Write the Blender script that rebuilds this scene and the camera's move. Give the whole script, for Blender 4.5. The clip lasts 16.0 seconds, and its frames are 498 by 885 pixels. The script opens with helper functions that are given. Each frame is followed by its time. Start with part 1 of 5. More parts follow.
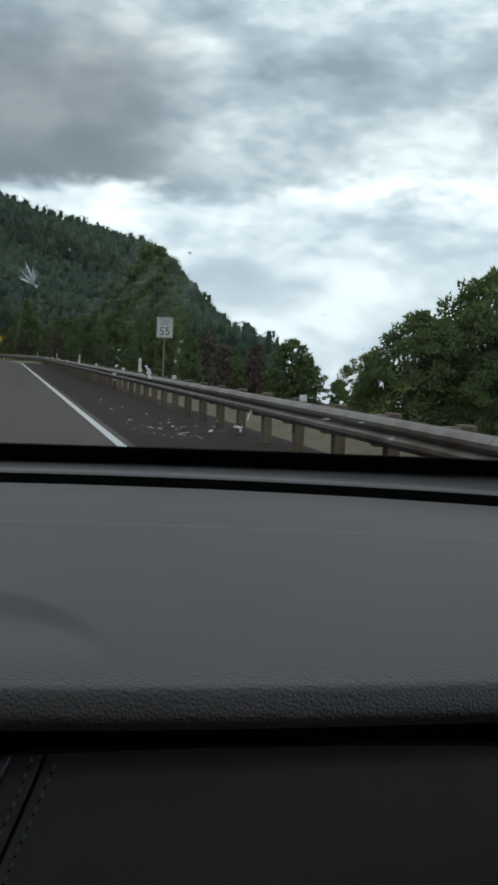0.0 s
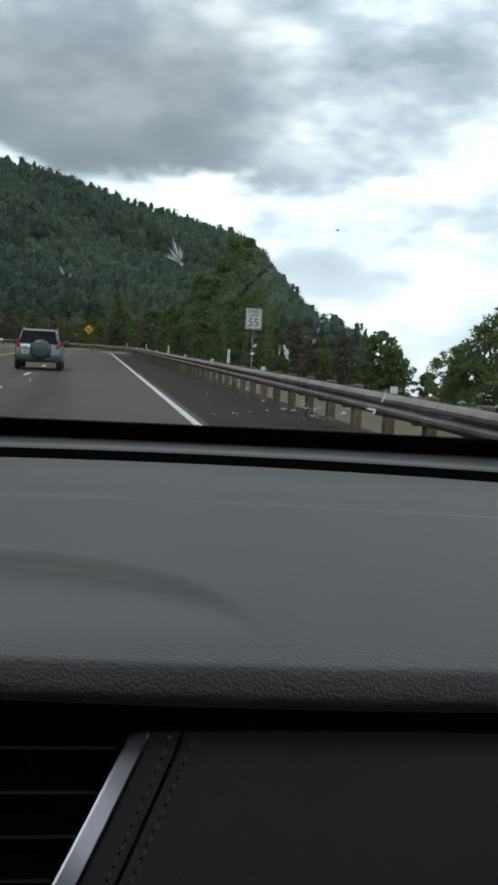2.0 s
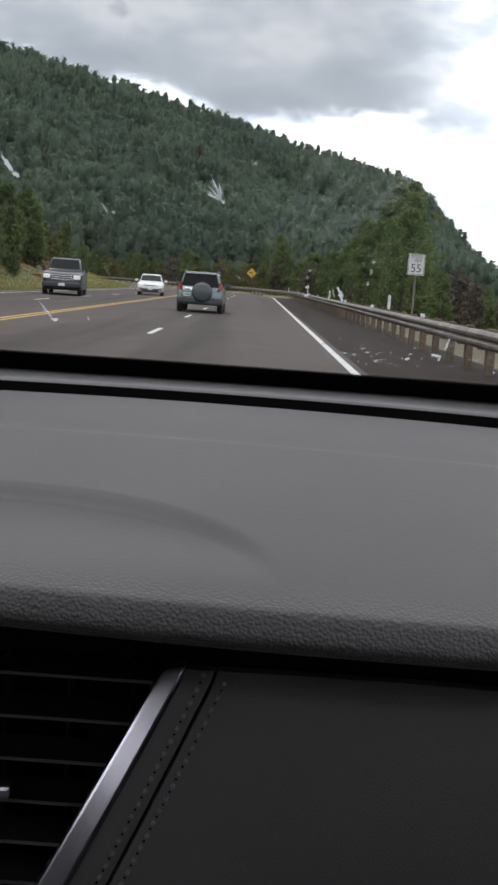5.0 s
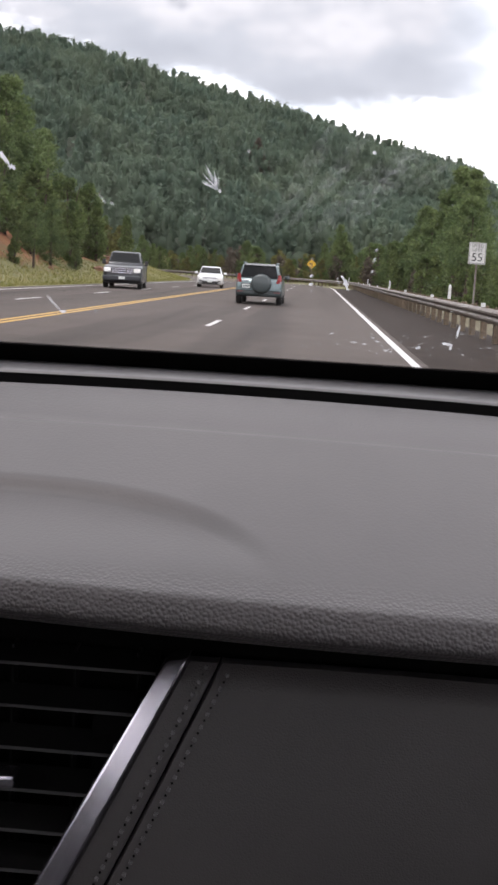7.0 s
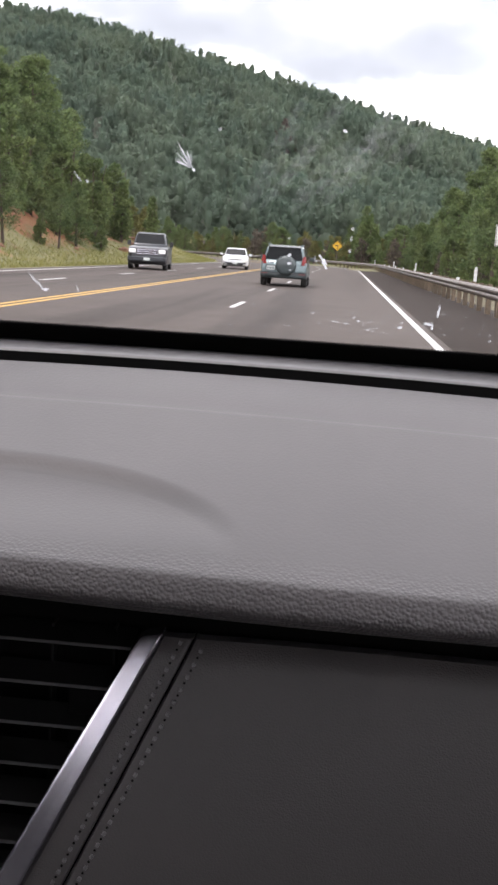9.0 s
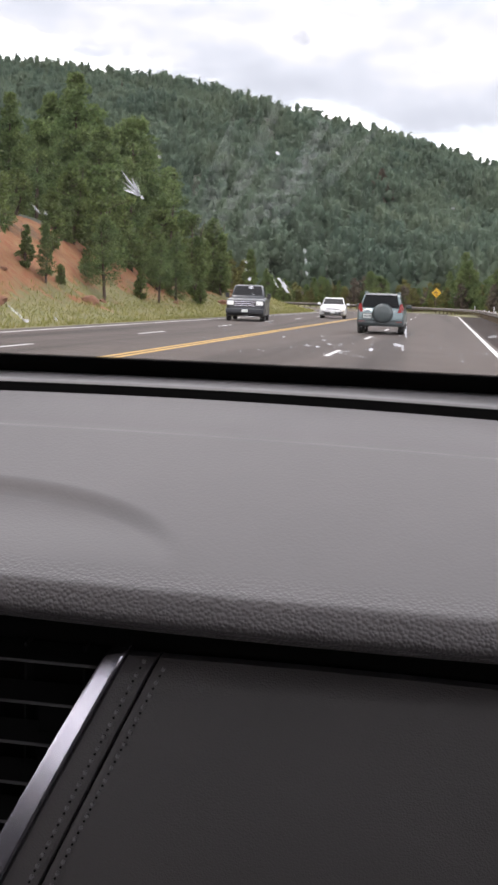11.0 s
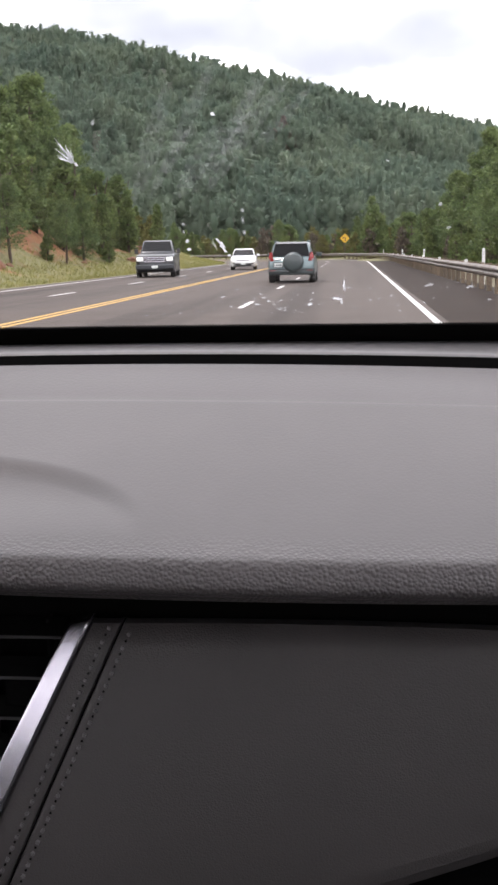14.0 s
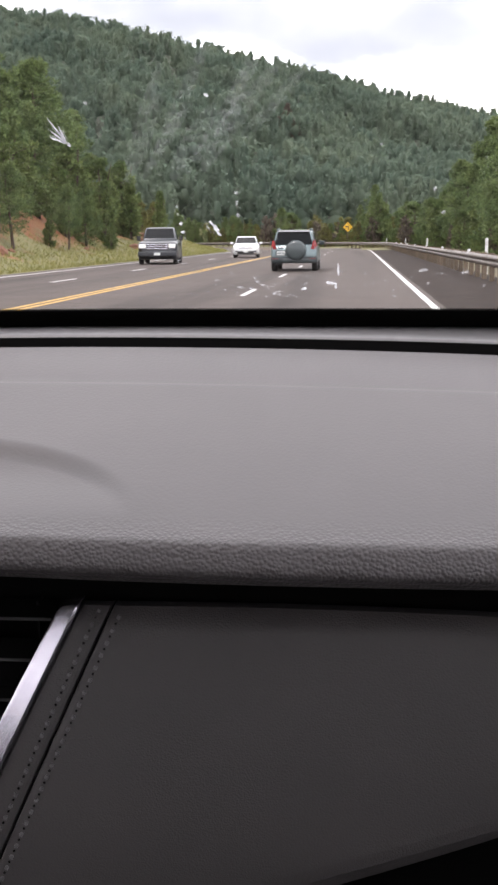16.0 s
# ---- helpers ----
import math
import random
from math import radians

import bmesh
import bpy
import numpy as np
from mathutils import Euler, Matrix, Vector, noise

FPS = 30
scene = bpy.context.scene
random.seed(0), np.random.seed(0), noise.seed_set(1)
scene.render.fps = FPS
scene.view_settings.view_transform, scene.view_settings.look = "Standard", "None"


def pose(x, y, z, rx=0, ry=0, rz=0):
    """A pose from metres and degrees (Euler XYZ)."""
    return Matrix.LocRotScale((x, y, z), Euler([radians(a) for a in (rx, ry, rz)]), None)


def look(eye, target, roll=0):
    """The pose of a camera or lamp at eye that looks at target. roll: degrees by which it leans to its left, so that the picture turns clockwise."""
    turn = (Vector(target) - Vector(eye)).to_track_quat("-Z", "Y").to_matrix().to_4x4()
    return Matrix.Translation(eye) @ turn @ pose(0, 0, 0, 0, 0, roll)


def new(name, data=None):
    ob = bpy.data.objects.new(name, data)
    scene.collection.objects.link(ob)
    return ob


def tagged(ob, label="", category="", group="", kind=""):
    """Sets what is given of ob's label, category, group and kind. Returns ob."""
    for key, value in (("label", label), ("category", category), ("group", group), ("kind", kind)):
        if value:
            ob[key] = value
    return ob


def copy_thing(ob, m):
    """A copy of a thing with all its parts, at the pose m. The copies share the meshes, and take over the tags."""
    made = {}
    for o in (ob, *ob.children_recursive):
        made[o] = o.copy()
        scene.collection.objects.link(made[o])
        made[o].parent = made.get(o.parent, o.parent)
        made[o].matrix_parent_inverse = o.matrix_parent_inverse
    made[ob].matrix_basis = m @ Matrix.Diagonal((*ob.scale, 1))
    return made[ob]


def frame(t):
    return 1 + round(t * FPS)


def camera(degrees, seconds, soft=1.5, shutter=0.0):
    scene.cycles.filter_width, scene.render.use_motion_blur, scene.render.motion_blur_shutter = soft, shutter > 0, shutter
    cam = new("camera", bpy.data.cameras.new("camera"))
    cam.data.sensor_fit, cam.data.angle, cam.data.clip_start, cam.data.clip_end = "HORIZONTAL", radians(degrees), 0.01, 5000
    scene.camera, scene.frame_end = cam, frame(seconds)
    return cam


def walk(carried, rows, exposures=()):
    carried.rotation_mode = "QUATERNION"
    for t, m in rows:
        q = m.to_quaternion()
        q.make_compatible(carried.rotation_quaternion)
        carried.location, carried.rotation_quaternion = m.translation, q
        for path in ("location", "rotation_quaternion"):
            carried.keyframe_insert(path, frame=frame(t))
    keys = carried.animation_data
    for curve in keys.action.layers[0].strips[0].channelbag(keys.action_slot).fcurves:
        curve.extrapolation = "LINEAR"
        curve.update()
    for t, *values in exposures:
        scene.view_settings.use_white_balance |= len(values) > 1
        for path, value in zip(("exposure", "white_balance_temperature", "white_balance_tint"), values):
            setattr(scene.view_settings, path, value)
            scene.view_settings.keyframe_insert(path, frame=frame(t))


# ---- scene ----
# ---- camera ----
cam = camera(25.48, 16.0, soft=2.8)
# seconds, x, y, z, turn to the left, tilt, lean
ROWS = [
    (0, -0.2428, -0.0270, 1.2494, -12.62, -4.19, 2.71),
    (0.5, -0.2428, -0.0212, 1.2421, -12.47, -4.38, 2.87),
    (1, -0.2540, -0.0189, 1.2325, -11.85, -4.14, 2.93),
    (1.5, -0.2746, -0.0152, 1.2373, -10.22, -4.29, 3.03),
    (2, -0.2823, -0.0136, 1.2379, -8.15, -4.84, 3.08),
    (2.5, -0.2969, -0.0206, 1.2351, -8.22, -4.70, 3.39),
    (3, -0.2613, -0.0064, 1.2418, -5.57, -5.63, 4.23),
    (3.5, -0.2512, -0.0153, 1.2398, -4.32, -6.53, 4.25),
    (4, -0.2662, -0.0170, 1.2371, -4.48, -6.75, 3.90),
    (4.5, -0.2289, -0.0133, 1.2389, -2.16, -7.58, 4.06),
    (7, -0.1480, -0.0031, 1.2415, 3.10, -8.80, 3.35),
    (7.5, -0.1287, 0.0030, 1.2302, 3.98, -8.44, 3.22),
    (7.8, -0.1268, -0.0147, 1.2168, 2.83, -10.84, 2.36),
    (8, -0.1133, 0.0047, 1.2307, 3.25, -10.37, 2.75),
    (8.2, -0.1214, -0.0055, 1.2362, 3.40, -10.09, 3.28),
    (10.3, -0.0326, -0.0047, 1.2470, 8.66, -8.67, 1.84),
    (10.5, -0.0148, -0.0070, 1.2327, 9.60, -7.87, 1.69),
    (11, 0.0028, -0.0070, 1.2260, 9.79, -7.48, 1.98),
    (11.5, -0.0160, -0.0191, 1.2313, 8.40, -8.19, 0.55),
    (12, -0.0095, -0.0160, 1.2299, 7.54, -9.10, 0.03),
    (12.5, -0.0266, -0.0238, 1.2190, 6.26, -8.40, -0.93),
    (13, -0.0187, -0.0236, 1.2328, 6.65, -9.50, -0.65),
    (13.5, -0.0353, -0.0192, 1.2190, 4.93, -8.44, -1.60),
    (14, -0.0200, -0.0167, 1.2316, 5.58, -9.83, -1.15),
    (14.5, -0.0233, -0.0192, 1.2175, 5.23, -9.57, -1.25),
    (15, -0.0224, -0.0191, 1.2319, 5.23, -10.78, -0.86),
    (15.5, -0.0197, -0.0116, 1.2294, 5.39, -10.59, -1.07),
    (16, -0.0129, -0.0151, 1.2278, 5.64, -10.44, -0.62),
]
EXPOSURES = [(0, -1.26, 5950, 2), (1.5, -1.06, 6000, 3), (2.5, -0.84, 6080, 5), (3.5, -0.72, 6220, 7), (4.5, -0.54, 6320, 11),
             (7, 0.12, 6640, 20), (7.5, 0.16, 6640, 20), (7.8, 0.72, 6640, 20), (8.2, 0.67, 6640, 20), (10.3, 0.32, 6640, 20), (11.0, 0.36, 6640, 20), (12.0, 0.54, 6650, 20), (16, 0.56, 6700, 21)]
walk(cam, [(t, pose(x, y, z, 90 + tilt, 0, turn) @ pose(0, 0, 0, 0, 0, lean)) for t, x, y, z, turn, tilt, lean in ROWS], EXPOSURES)

# ---- world and sun ----
SUN_UP, SUN_ROUND = radians(56), radians(205)
world = bpy.data.worlds.new("world")
scene.world = world
world.use_nodes = True


def wire(tree, kind, **given):
    """A node with its settings and its inputs' values."""
    n = tree.nodes.new(kind)
    for key, value in given.items():
        if key.startswith("i_"):
            n.inputs[int(key[2:])].default_value = value
        elif key == "operation":
            n.operation = value
        elif key == "blend":
            n.blend_type = value
        elif key == "dims":
            n.noise_dimensions = value
    return n


def sky():
    tr = world.node_tree
    L = tr.links.new
    bg = tr.nodes["Background"]
    bg.inputs[1].default_value = 1.0
    air = tr.nodes.new("ShaderNodeTexSky")
    air.sky_type, air.sun_disc, air.sun_elevation, air.sun_rotation = "NISHITA", False, SUN_UP, SUN_ROUND
    air.air_density, air.dust_density = 1.0, 1.5
    dim = wire(tr, "ShaderNodeVectorMath", operation="SCALE")
    dim.inputs[3].default_value = 0.09
    L(air.outputs[0], dim.inputs[0])
    co = tr.nodes.new("ShaderNodeTexCoord")
    sep = tr.nodes.new("ShaderNodeSeparateXYZ")
    L(co.outputs["Generated"], sep.inputs[0])
    up = wire(tr, "ShaderNodeMath", operation="MAXIMUM", i_1=0.0)
    L(sep.outputs[2], up.inputs[0])
    up2 = wire(tr, "ShaderNodeMath", operation="ADD", i_1=0.16)
    L(up.outputs[0], up2.inputs[0])
    dx = wire(tr, "ShaderNodeMath", operation="DIVIDE")
    dy = wire(tr, "ShaderNodeMath", operation="DIVIDE")
    L(sep.outputs[0], dx.inputs[0]), L(up2.outputs[0], dx.inputs[1])
    L(sep.outputs[1], dy.inputs[0]), L(up2.outputs[0], dy.inputs[1])
    flat = tr.nodes.new("ShaderNodeCombineXYZ")
    L(dx.outputs[0], flat.inputs[0]), L(dy.outputs[0], flat.inputs[1])
    stretch = wire(tr, "ShaderNodeVectorMath", operation="MULTIPLY")
    stretch.inputs[1].default_value = (8.0, 8.0, 17.0)
    L(co.outputs["Generated"], stretch.inputs[0])
    puff = wire(tr, "ShaderNodeTexNoise", i_2=1.0, i_3=12.0, i_4=0.58, i_8=0.0)
    L(stretch.outputs[0], puff.inputs[0])
    deck = wire(tr, "ShaderNodeTexNoise", i_2=0.62, i_3=5.0, i_4=0.5, i_8=0.1)
    L(flat.outputs[0], deck.inputs[0])
    big = wire(tr, "ShaderNodeMath", operation="MULTIPLY_ADD", i_1=0.72)
    part_deck = wire(tr, "ShaderNodeMath", operation="MULTIPLY", i_1=0.28)
    L(deck.outputs[0], part_deck.inputs[0])
    L(puff.outputs[0], big.inputs[0]), L(part_deck.outputs[0], big.inputs[2])
    lit = tr.nodes.new("ShaderNodeValToRGB")
    e = lit.color_ramp.elements
    e[0].position, e[0].color = 0.42, (3.3, 3.3, 3.25, 1)
    e[1].position, e[1].color = 0.64, (0.98, 1.13, 1.27, 1)
    m = e.new(0.475)
    m.color = (2.45, 2.5, 2.52, 1)
    m = e.new(0.54)
    m.color = (1.62, 1.78, 1.90, 1)
    L(big.outputs[0], lit.inputs[0])
    cover = tr.nodes.new("ShaderNodeMapRange")
    cover.inputs[1].default_value, cover.inputs[2].default_value = 0.33, 0.39
    L(big.outputs[0], cover.inputs[0])
    mix = wire(tr, "ShaderNodeMix")
    mix.data_type = "RGBA"
    L(cover.outputs[0], mix.inputs[0]), L(dim.outputs[0], mix.inputs[6]), L(lit.outputs[0], mix.inputs[7])
    # the bright overcast veil low over the hills
    low = tr.nodes.new("ShaderNodeMapRange")
    low.interpolation_type = "SMOOTHSTEP"
    low.inputs[1].default_value, low.inputs[2].default_value = 0.04, 0.17
    low.inputs[3].default_value, low.inputs[4].default_value = 0.50, 0.0
    L(sep.outputs[2], low.inputs[0])
    veil = wire(tr, "ShaderNodeMix")
    veil.data_type = "RGBA"
    veil.inputs[7].default_value = (1.9, 1.96, 2.02, 1)
    L(low.outputs[0], veil.inputs[0]), L(mix.outputs[2], veil.inputs[6])
    # a broad grey cloud bank above the hill, its base rising to the side and ragged
    side = wire(tr, "ShaderNodeMath", operation="MULTIPLY_ADD", i_1=0.16, i_2=0.006)
    L(sep.outputs[0], side.inputs[0])
    lift = wire(tr, "ShaderNodeMath", operation="MINIMUM", i_1=0.0)
    L(side.outputs[0], lift.inputs[0])
    base = wire(tr, "ShaderNodeMath", operation="ADD")
    L(sep.outputs[2], base.inputs[0]), L(lift.outputs[0], base.inputs[1])
    torn = wire(tr, "ShaderNodeMath", operation="MULTIPLY_ADD", i_1=0.13, i_2=-0.065)
    L(puff.outputs[0], torn.inputs[0])
    edge = wire(tr, "ShaderNodeMath", operation="ADD")
    L(base.outputs[0], edge.inputs[0]), L(torn.outputs[0], edge.inputs[1])
    bank = tr.nodes.new("ShaderNodeMapRange")
    bank.interpolation_type = "SMOOTHSTEP"
    bank.inputs[1].default_value, bank.inputs[2].default_value = 0.138, 0.168
    L(edge.outputs[0], bank.inputs[0])
    ends = tr.nodes.new("ShaderNodeMapRange")
    ends.interpolation_type = "SMOOTHSTEP"
    ends.inputs[1].default_value, ends.inputs[2].default_value = 0.07, 0.20
    ends.inputs[3].default_value, ends.inputs[4].default_value = 0.85, 0.26
    L(sep.outputs[0], ends.inputs[0])
    high = tr.nodes.new("ShaderNodeMapRange")
    high.inputs[1].default_value, high.inputs[2].default_value = 0.24, 0.34
    high.inputs[3].default_value, high.inputs[4].default_value = 1.0, 0.0
    L(sep.outputs[2], high.inputs[0])
    m1 = wire(tr, "ShaderNodeMath", operation="MULTIPLY")
    m2 = wire(tr, "ShaderNodeMath", operation="MULTIPLY")
    L(bank.outputs[0], m1.inputs[0]), L(ends.outputs[0], m1.inputs[1])
    L(m1.outputs[0], m2.inputs[0]), L(high.outputs[0], m2.inputs[1])
    grey = wire(tr, "ShaderNodeMix")
    grey.data_type = "RGBA"
    grey.inputs[7].default_value = (0.53, 0.575, 0.63, 1)
    L(m2.outputs[0], grey.inputs[0]), L(veil.outputs[2], grey.inputs[6])
    L(grey.outputs[2], bg.inputs[0])


sky()
sun = new("sun", bpy.data.lights.new("sun", "SUN"))
sun.data.energy, sun.data.angle, sun.data.color = 1.3, radians(16), (1.0, 0.96, 0.90)
sun.matrix_world = look((0, 0, 0), (-math.sin(SUN_ROUND) * math.cos(SUN_UP), -math.cos(SUN_ROUND) * math.cos(SUN_UP), -math.sin(SUN_UP)))


# ---- materials ----
def surface(name, colour, rough=0.6, metal=0.0, other=None, scale=3.0, detail=6.0, bump=0.0, bump_scale=60.0, bump_far=0.002,
            island=0.0, spot=None, spot_scale=0.5, lo=0.35, hi=0.65, coat=0.0, tone=0.0, spec=0.5, drawn=0.0):
    """A principled surface: two colours mixed by noise, a second scale of stains, relief by fine noise."""
    m = bpy.data.materials.new(name)
    m.use_nodes = True
    tr = m.node_tree
    L = tr.links.new
    b = tr.nodes["Principled BSDF"]
    b.inputs["Roughness"].default_value, b.inputs["Metallic"].default_value = rough, metal
    b.inputs["Coat Weight"].default_value = coat
    b.inputs["Specular IOR Level"].default_value = spec
    co = tr.nodes.new("ShaderNodeTexCoord")
    out = None
    if other:
        n = wire(tr, "ShaderNodeTexNoise", i_2=scale, i_3=detail, i_4=0.6)
        L(co.outputs["Object"], n.inputs[0])
        r = tr.nodes.new("ShaderNodeMapRange")
        r.inputs[1].default_value, r.inputs[2].default_value = lo, hi
        L(n.outputs[0], r.inputs[0])
        mx = wire(tr, "ShaderNodeMix")
        mx.data_type = "RGBA"
        mx.inputs[6].default_value, mx.inputs[7].default_value = (*colour, 1), (*other, 1)
        L(r.outputs[0], mx.inputs[0])
        out = mx.outputs[2]
    if spot:
        n = wire(tr, "ShaderNodeTexNoise", i_2=spot_scale, i_3=4.0, i_4=0.55)
        if drawn:
            d = wire(tr, "ShaderNodeVectorMath", operation="MULTIPLY")
            d.inputs[1].default_value = (1, drawn, 1)
            L(co.outputs["Object"], d.inputs[0]), L(d.outputs[0], n.inputs[0])
        else:
            L(co.outputs["Object"], n.inputs[0])
        r = tr.nodes.new("ShaderNodeMapRange")
        r.inputs[1].default_value, r.inputs[2].default_value, r.inputs[4].default_value = 0.5, 0.68, 0.8
        L(n.outputs[0], r.inputs[0])
        mx = wire(tr, "ShaderNodeMix")
        mx.data_type = "RGBA"
        mx.inputs[6].default_value, mx.inputs[7].default_value = (*colour, 1), (*spot, 1)
        if out:
            L(out, mx.inputs[6])
        L(r.outputs[0], mx.inputs[0])
        out = mx.outputs[2]
    if island or tone:
        g = tr.nodes.new("ShaderNodeNewGeometry" if island else "ShaderNodeObjectInfo")
        amount = island or tone
        r = tr.nodes.new("ShaderNodeMapRange")
        r.inputs[3].default_value, r.inputs[4].default_value = 1 - amount, 1 + amount
        L(g.outputs["Random Per Island" if island else "Random"], r.inputs[0])
        hs = tr.nodes.new("ShaderNodeHueSaturation")
        if out:
            L(out, hs.inputs["Color"])
        else:
            hs.inputs["Color"].default_value = (*colour, 1)
        L(r.outputs[0], hs.inputs["Value"])
        out = hs.outputs[0]
    if out:
        L(out, b.inputs["Base Color"])
    else:
        b.inputs["Base Color"].default_value = (*colour, 1)
    if bump:
        n = wire(tr, "ShaderNodeTexNoise", i_2=bump_scale, i_3=3.0)
        L(co.outputs["Object"], n.inputs[0])
        bp = tr.nodes.new("ShaderNodeBump")
        bp.inputs["Strength"].default_value, bp.inputs["Distance"].default_value = bump, bump_far
        L(n.outputs[0], bp.inputs["Height"])
        L(bp.outputs[0], b.inputs["Normal"])
    return m


def leather(name, colour, rough, cell, far, other, lip=0.0):
    """Grained leather or soft plastic: round pebbles by a cell pattern, with soft stains."""
    m = surface(name, colour, rough, other=other, scale=5.0, lo=0.3, hi=0.7)
    tr = m.node_tree
    b = tr.nodes["Principled BSDF"]
    co = tr.nodes.new("ShaderNodeTexCoord")
    v = tr.nodes.new("ShaderNodeTexVoronoi")
    v.feature = "SMOOTH_F1"
    v.inputs["Scale"].default_value = cell
    v.inputs["Smoothness"].default_value = 0.3
    tr.links.new(co.outputs["Object"], v.inputs["Vector"])
    bp = tr.nodes.new("ShaderNodeBump")
    bp.invert = True
    bp.inputs["Strength"].default_value, bp.inputs["Distance"].default_value = 0.9, far
    tr.links.new(v.outputs["Distance"], bp.inputs["Height"])
    if lip:
        # the grain is deeper round the lip than on the flat top
        sp = tr.nodes.new("ShaderNodeSeparateXYZ")
        mr = tr.nodes.new("ShaderNodeMapRange")
        mr.inputs[1].default_value, mr.inputs[2].default_value, mr.inputs[3].default_value, mr.inputs[4].default_value = lip - .002, lip + .009, 1.0, 0.13
        tr.links.new(co.outputs["Object"], sp.inputs[0]), tr.links.new(sp.outputs[2], mr.inputs[0]), tr.links.new(mr.outputs[0], bp.inputs["Strength"])
    tr.links.new(bp.outputs[0], b.inputs["Normal"])
    return m


def clear_glass(name, tint, gloss):
    """A thin pane: clear, with a weak mirror image of the cabin."""
    m = bpy.data.materials.new(name)
    m.use_nodes = True
    tr = m.node_tree
    tr.nodes.remove(tr.nodes["Principled BSDF"])
    t = tr.nodes.new("ShaderNodeBsdfTransparent")
    t.inputs[0].default_value = (*tint, 1)
    g = tr.nodes.new("ShaderNodeBsdfGlossy")
    g.inputs["Roughness"].default_value = 0.02
    mx = tr.nodes.new("ShaderNodeMixShader")
    mx.inputs[0].default_value = gloss
    tr.links.new(t.outputs[0], mx.inputs[1]), tr.links.new(g.outputs[0], mx.inputs[2])
    tr.links.new(mx.outputs[0], tr.nodes["Material Output"].inputs[0])
    return m


def smear_mat(name, colour, opacity, patchy=0.0):
    """Dried spatter on glass: partly see-through."""
    m = bpy.data.materials.new(name)
    m.use_nodes = True
    tr = m.node_tree
    b = tr.nodes["Principled BSDF"]
    b.inputs["Base Color"].default_value, b.inputs["Roughness"].default_value = (*colour, 1), 0.5
    b.inputs["Transmission Weight"].default_value = 0.0
    tl = tr.nodes.new("ShaderNodeBsdfTranslucent")
    tl.inputs[0].default_value = (*colour, 1)
    ad = tr.nodes.new("ShaderNodeMixShader")
    ad.inputs[0].default_value = 0.88
    tr.links.new(b.outputs[0], ad.inputs[1]), tr.links.new(tl.outputs[0], ad.inputs[2])
    t = tr.nodes.new("ShaderNodeBsdfTransparent")
    mx = tr.nodes.new("ShaderNodeMixShader")
    mx.inputs[0].default_value = opacity
    if patchy:
        co = tr.nodes.new("ShaderNodeTexCoord")
        no = wire(tr, "ShaderNodeTexNoise", i_2=1.0, i_3=5.0, i_4=0.62)
        along_streak = tr.nodes.new("ShaderNodeMapping")
        along_streak.vector_type = "TEXTURE"
        along_streak.inputs["Rotation"].default_value = (0, 0.80, 0)
        along_streak.inputs["Scale"].default_value = (1 / patchy, 1 / patchy, 6 / patchy)
        fade = tr.nodes.new("ShaderNodeMapRange")
        fade.inputs[1].default_value, fade.inputs[2].default_value, fade.inputs[3].default_value, fade.inputs[4].default_value = 0.38, 0.68, 0.0, opacity
        tr.links.new(co.outputs["Object"], along_streak.inputs[0]), tr.links.new(along_streak.outputs[0], no.inputs[0]), tr.links.new(no.outputs[0], fade.inputs[0]), tr.links.new(fade.outputs[0], mx.inputs[0])
    tr.links.new(t.outputs[0], mx.inputs[1]), tr.links.new(ad.outputs[0], mx.inputs[2])
    tr.links.new(mx.outputs[0], tr.nodes["Material Output"].inputs[0])
    return m


def foliage(name, dark, light, scale=0.35, vary=0.5, thru=0.35):
    """Leaves or needles: two greens in patches, each clump lighter or darker, with some light coming through."""
    m = surface(name, dark, 0.75, other=light, scale=scale, detail=3.0, island=vary, spec=0.25)
    tr = m.node_tree
    b = tr.nodes["Principled BSDF"]
    t = tr.nodes.new("ShaderNodeBsdfTranslucent")
    mx = tr.nodes.new("ShaderNodeMixShader")
    mx.inputs[0].default_value = thru
    tr.links.new(b.inputs["Base Color"].links[0].from_socket, t.inputs[0])
    tr.links.new(b.outputs[0], mx.inputs[1]), tr.links.new(t.outputs[0], mx.inputs[2])
    tr.links.new(mx.outputs[0], tr.nodes["Material Output"].inputs[0])
    return m


M_ASPHALT = surface("asphalt", (0.060, 0.049, 0.043), 0.85, other=(0.074, 0.061, 0.054), scale=0.7, bump=0.5, bump_scale=90, bump_far=0.006,
                    spot=(0.022, 0.018, 0.016), spot_scale=0.55, drawn=0.03, spec=0.16)
M_SHOULDER = surface("dark shoulder asphalt", (0.016, 0.0115, 0.009), 0.85, other=(0.030, 0.021, 0.016), scale=1.4, bump=0.6, bump_scale=60, bump_far=0.008, spec=0.1)
M_WHITE_LINE = surface("white road paint", (0.45, 0.44, 0.43), 0.6, other=(0.28, 0.27, 0.26), scale=9, lo=0.5, hi=0.75)
M_YELLOW_LINE = surface("yellow road paint", (0.40, 0.225, 0.022), 0.6, other=(0.25, 0.15, 0.035), scale=7, lo=0.5, hi=0.78)
M_PAD = leather("grained dark grey dash plastic", (0.057, 0.052, 0.053), 0.50, 400, 0.0009, (0.047, 0.043, 0.044), 1.038)
M_PANEL = leather("black grained leather", (0.055, 0.050, 0.050), 0.50, 700, 0.0003, (0.043, 0.040, 0.040))
M_STRIP = surface("satin grey plastic", (0.082, 0.080, 0.082), 0.45, other=(0.068, 0.066, 0.068), scale=12, bump=0.1, bump_scale=500, bump_far=0.0004)
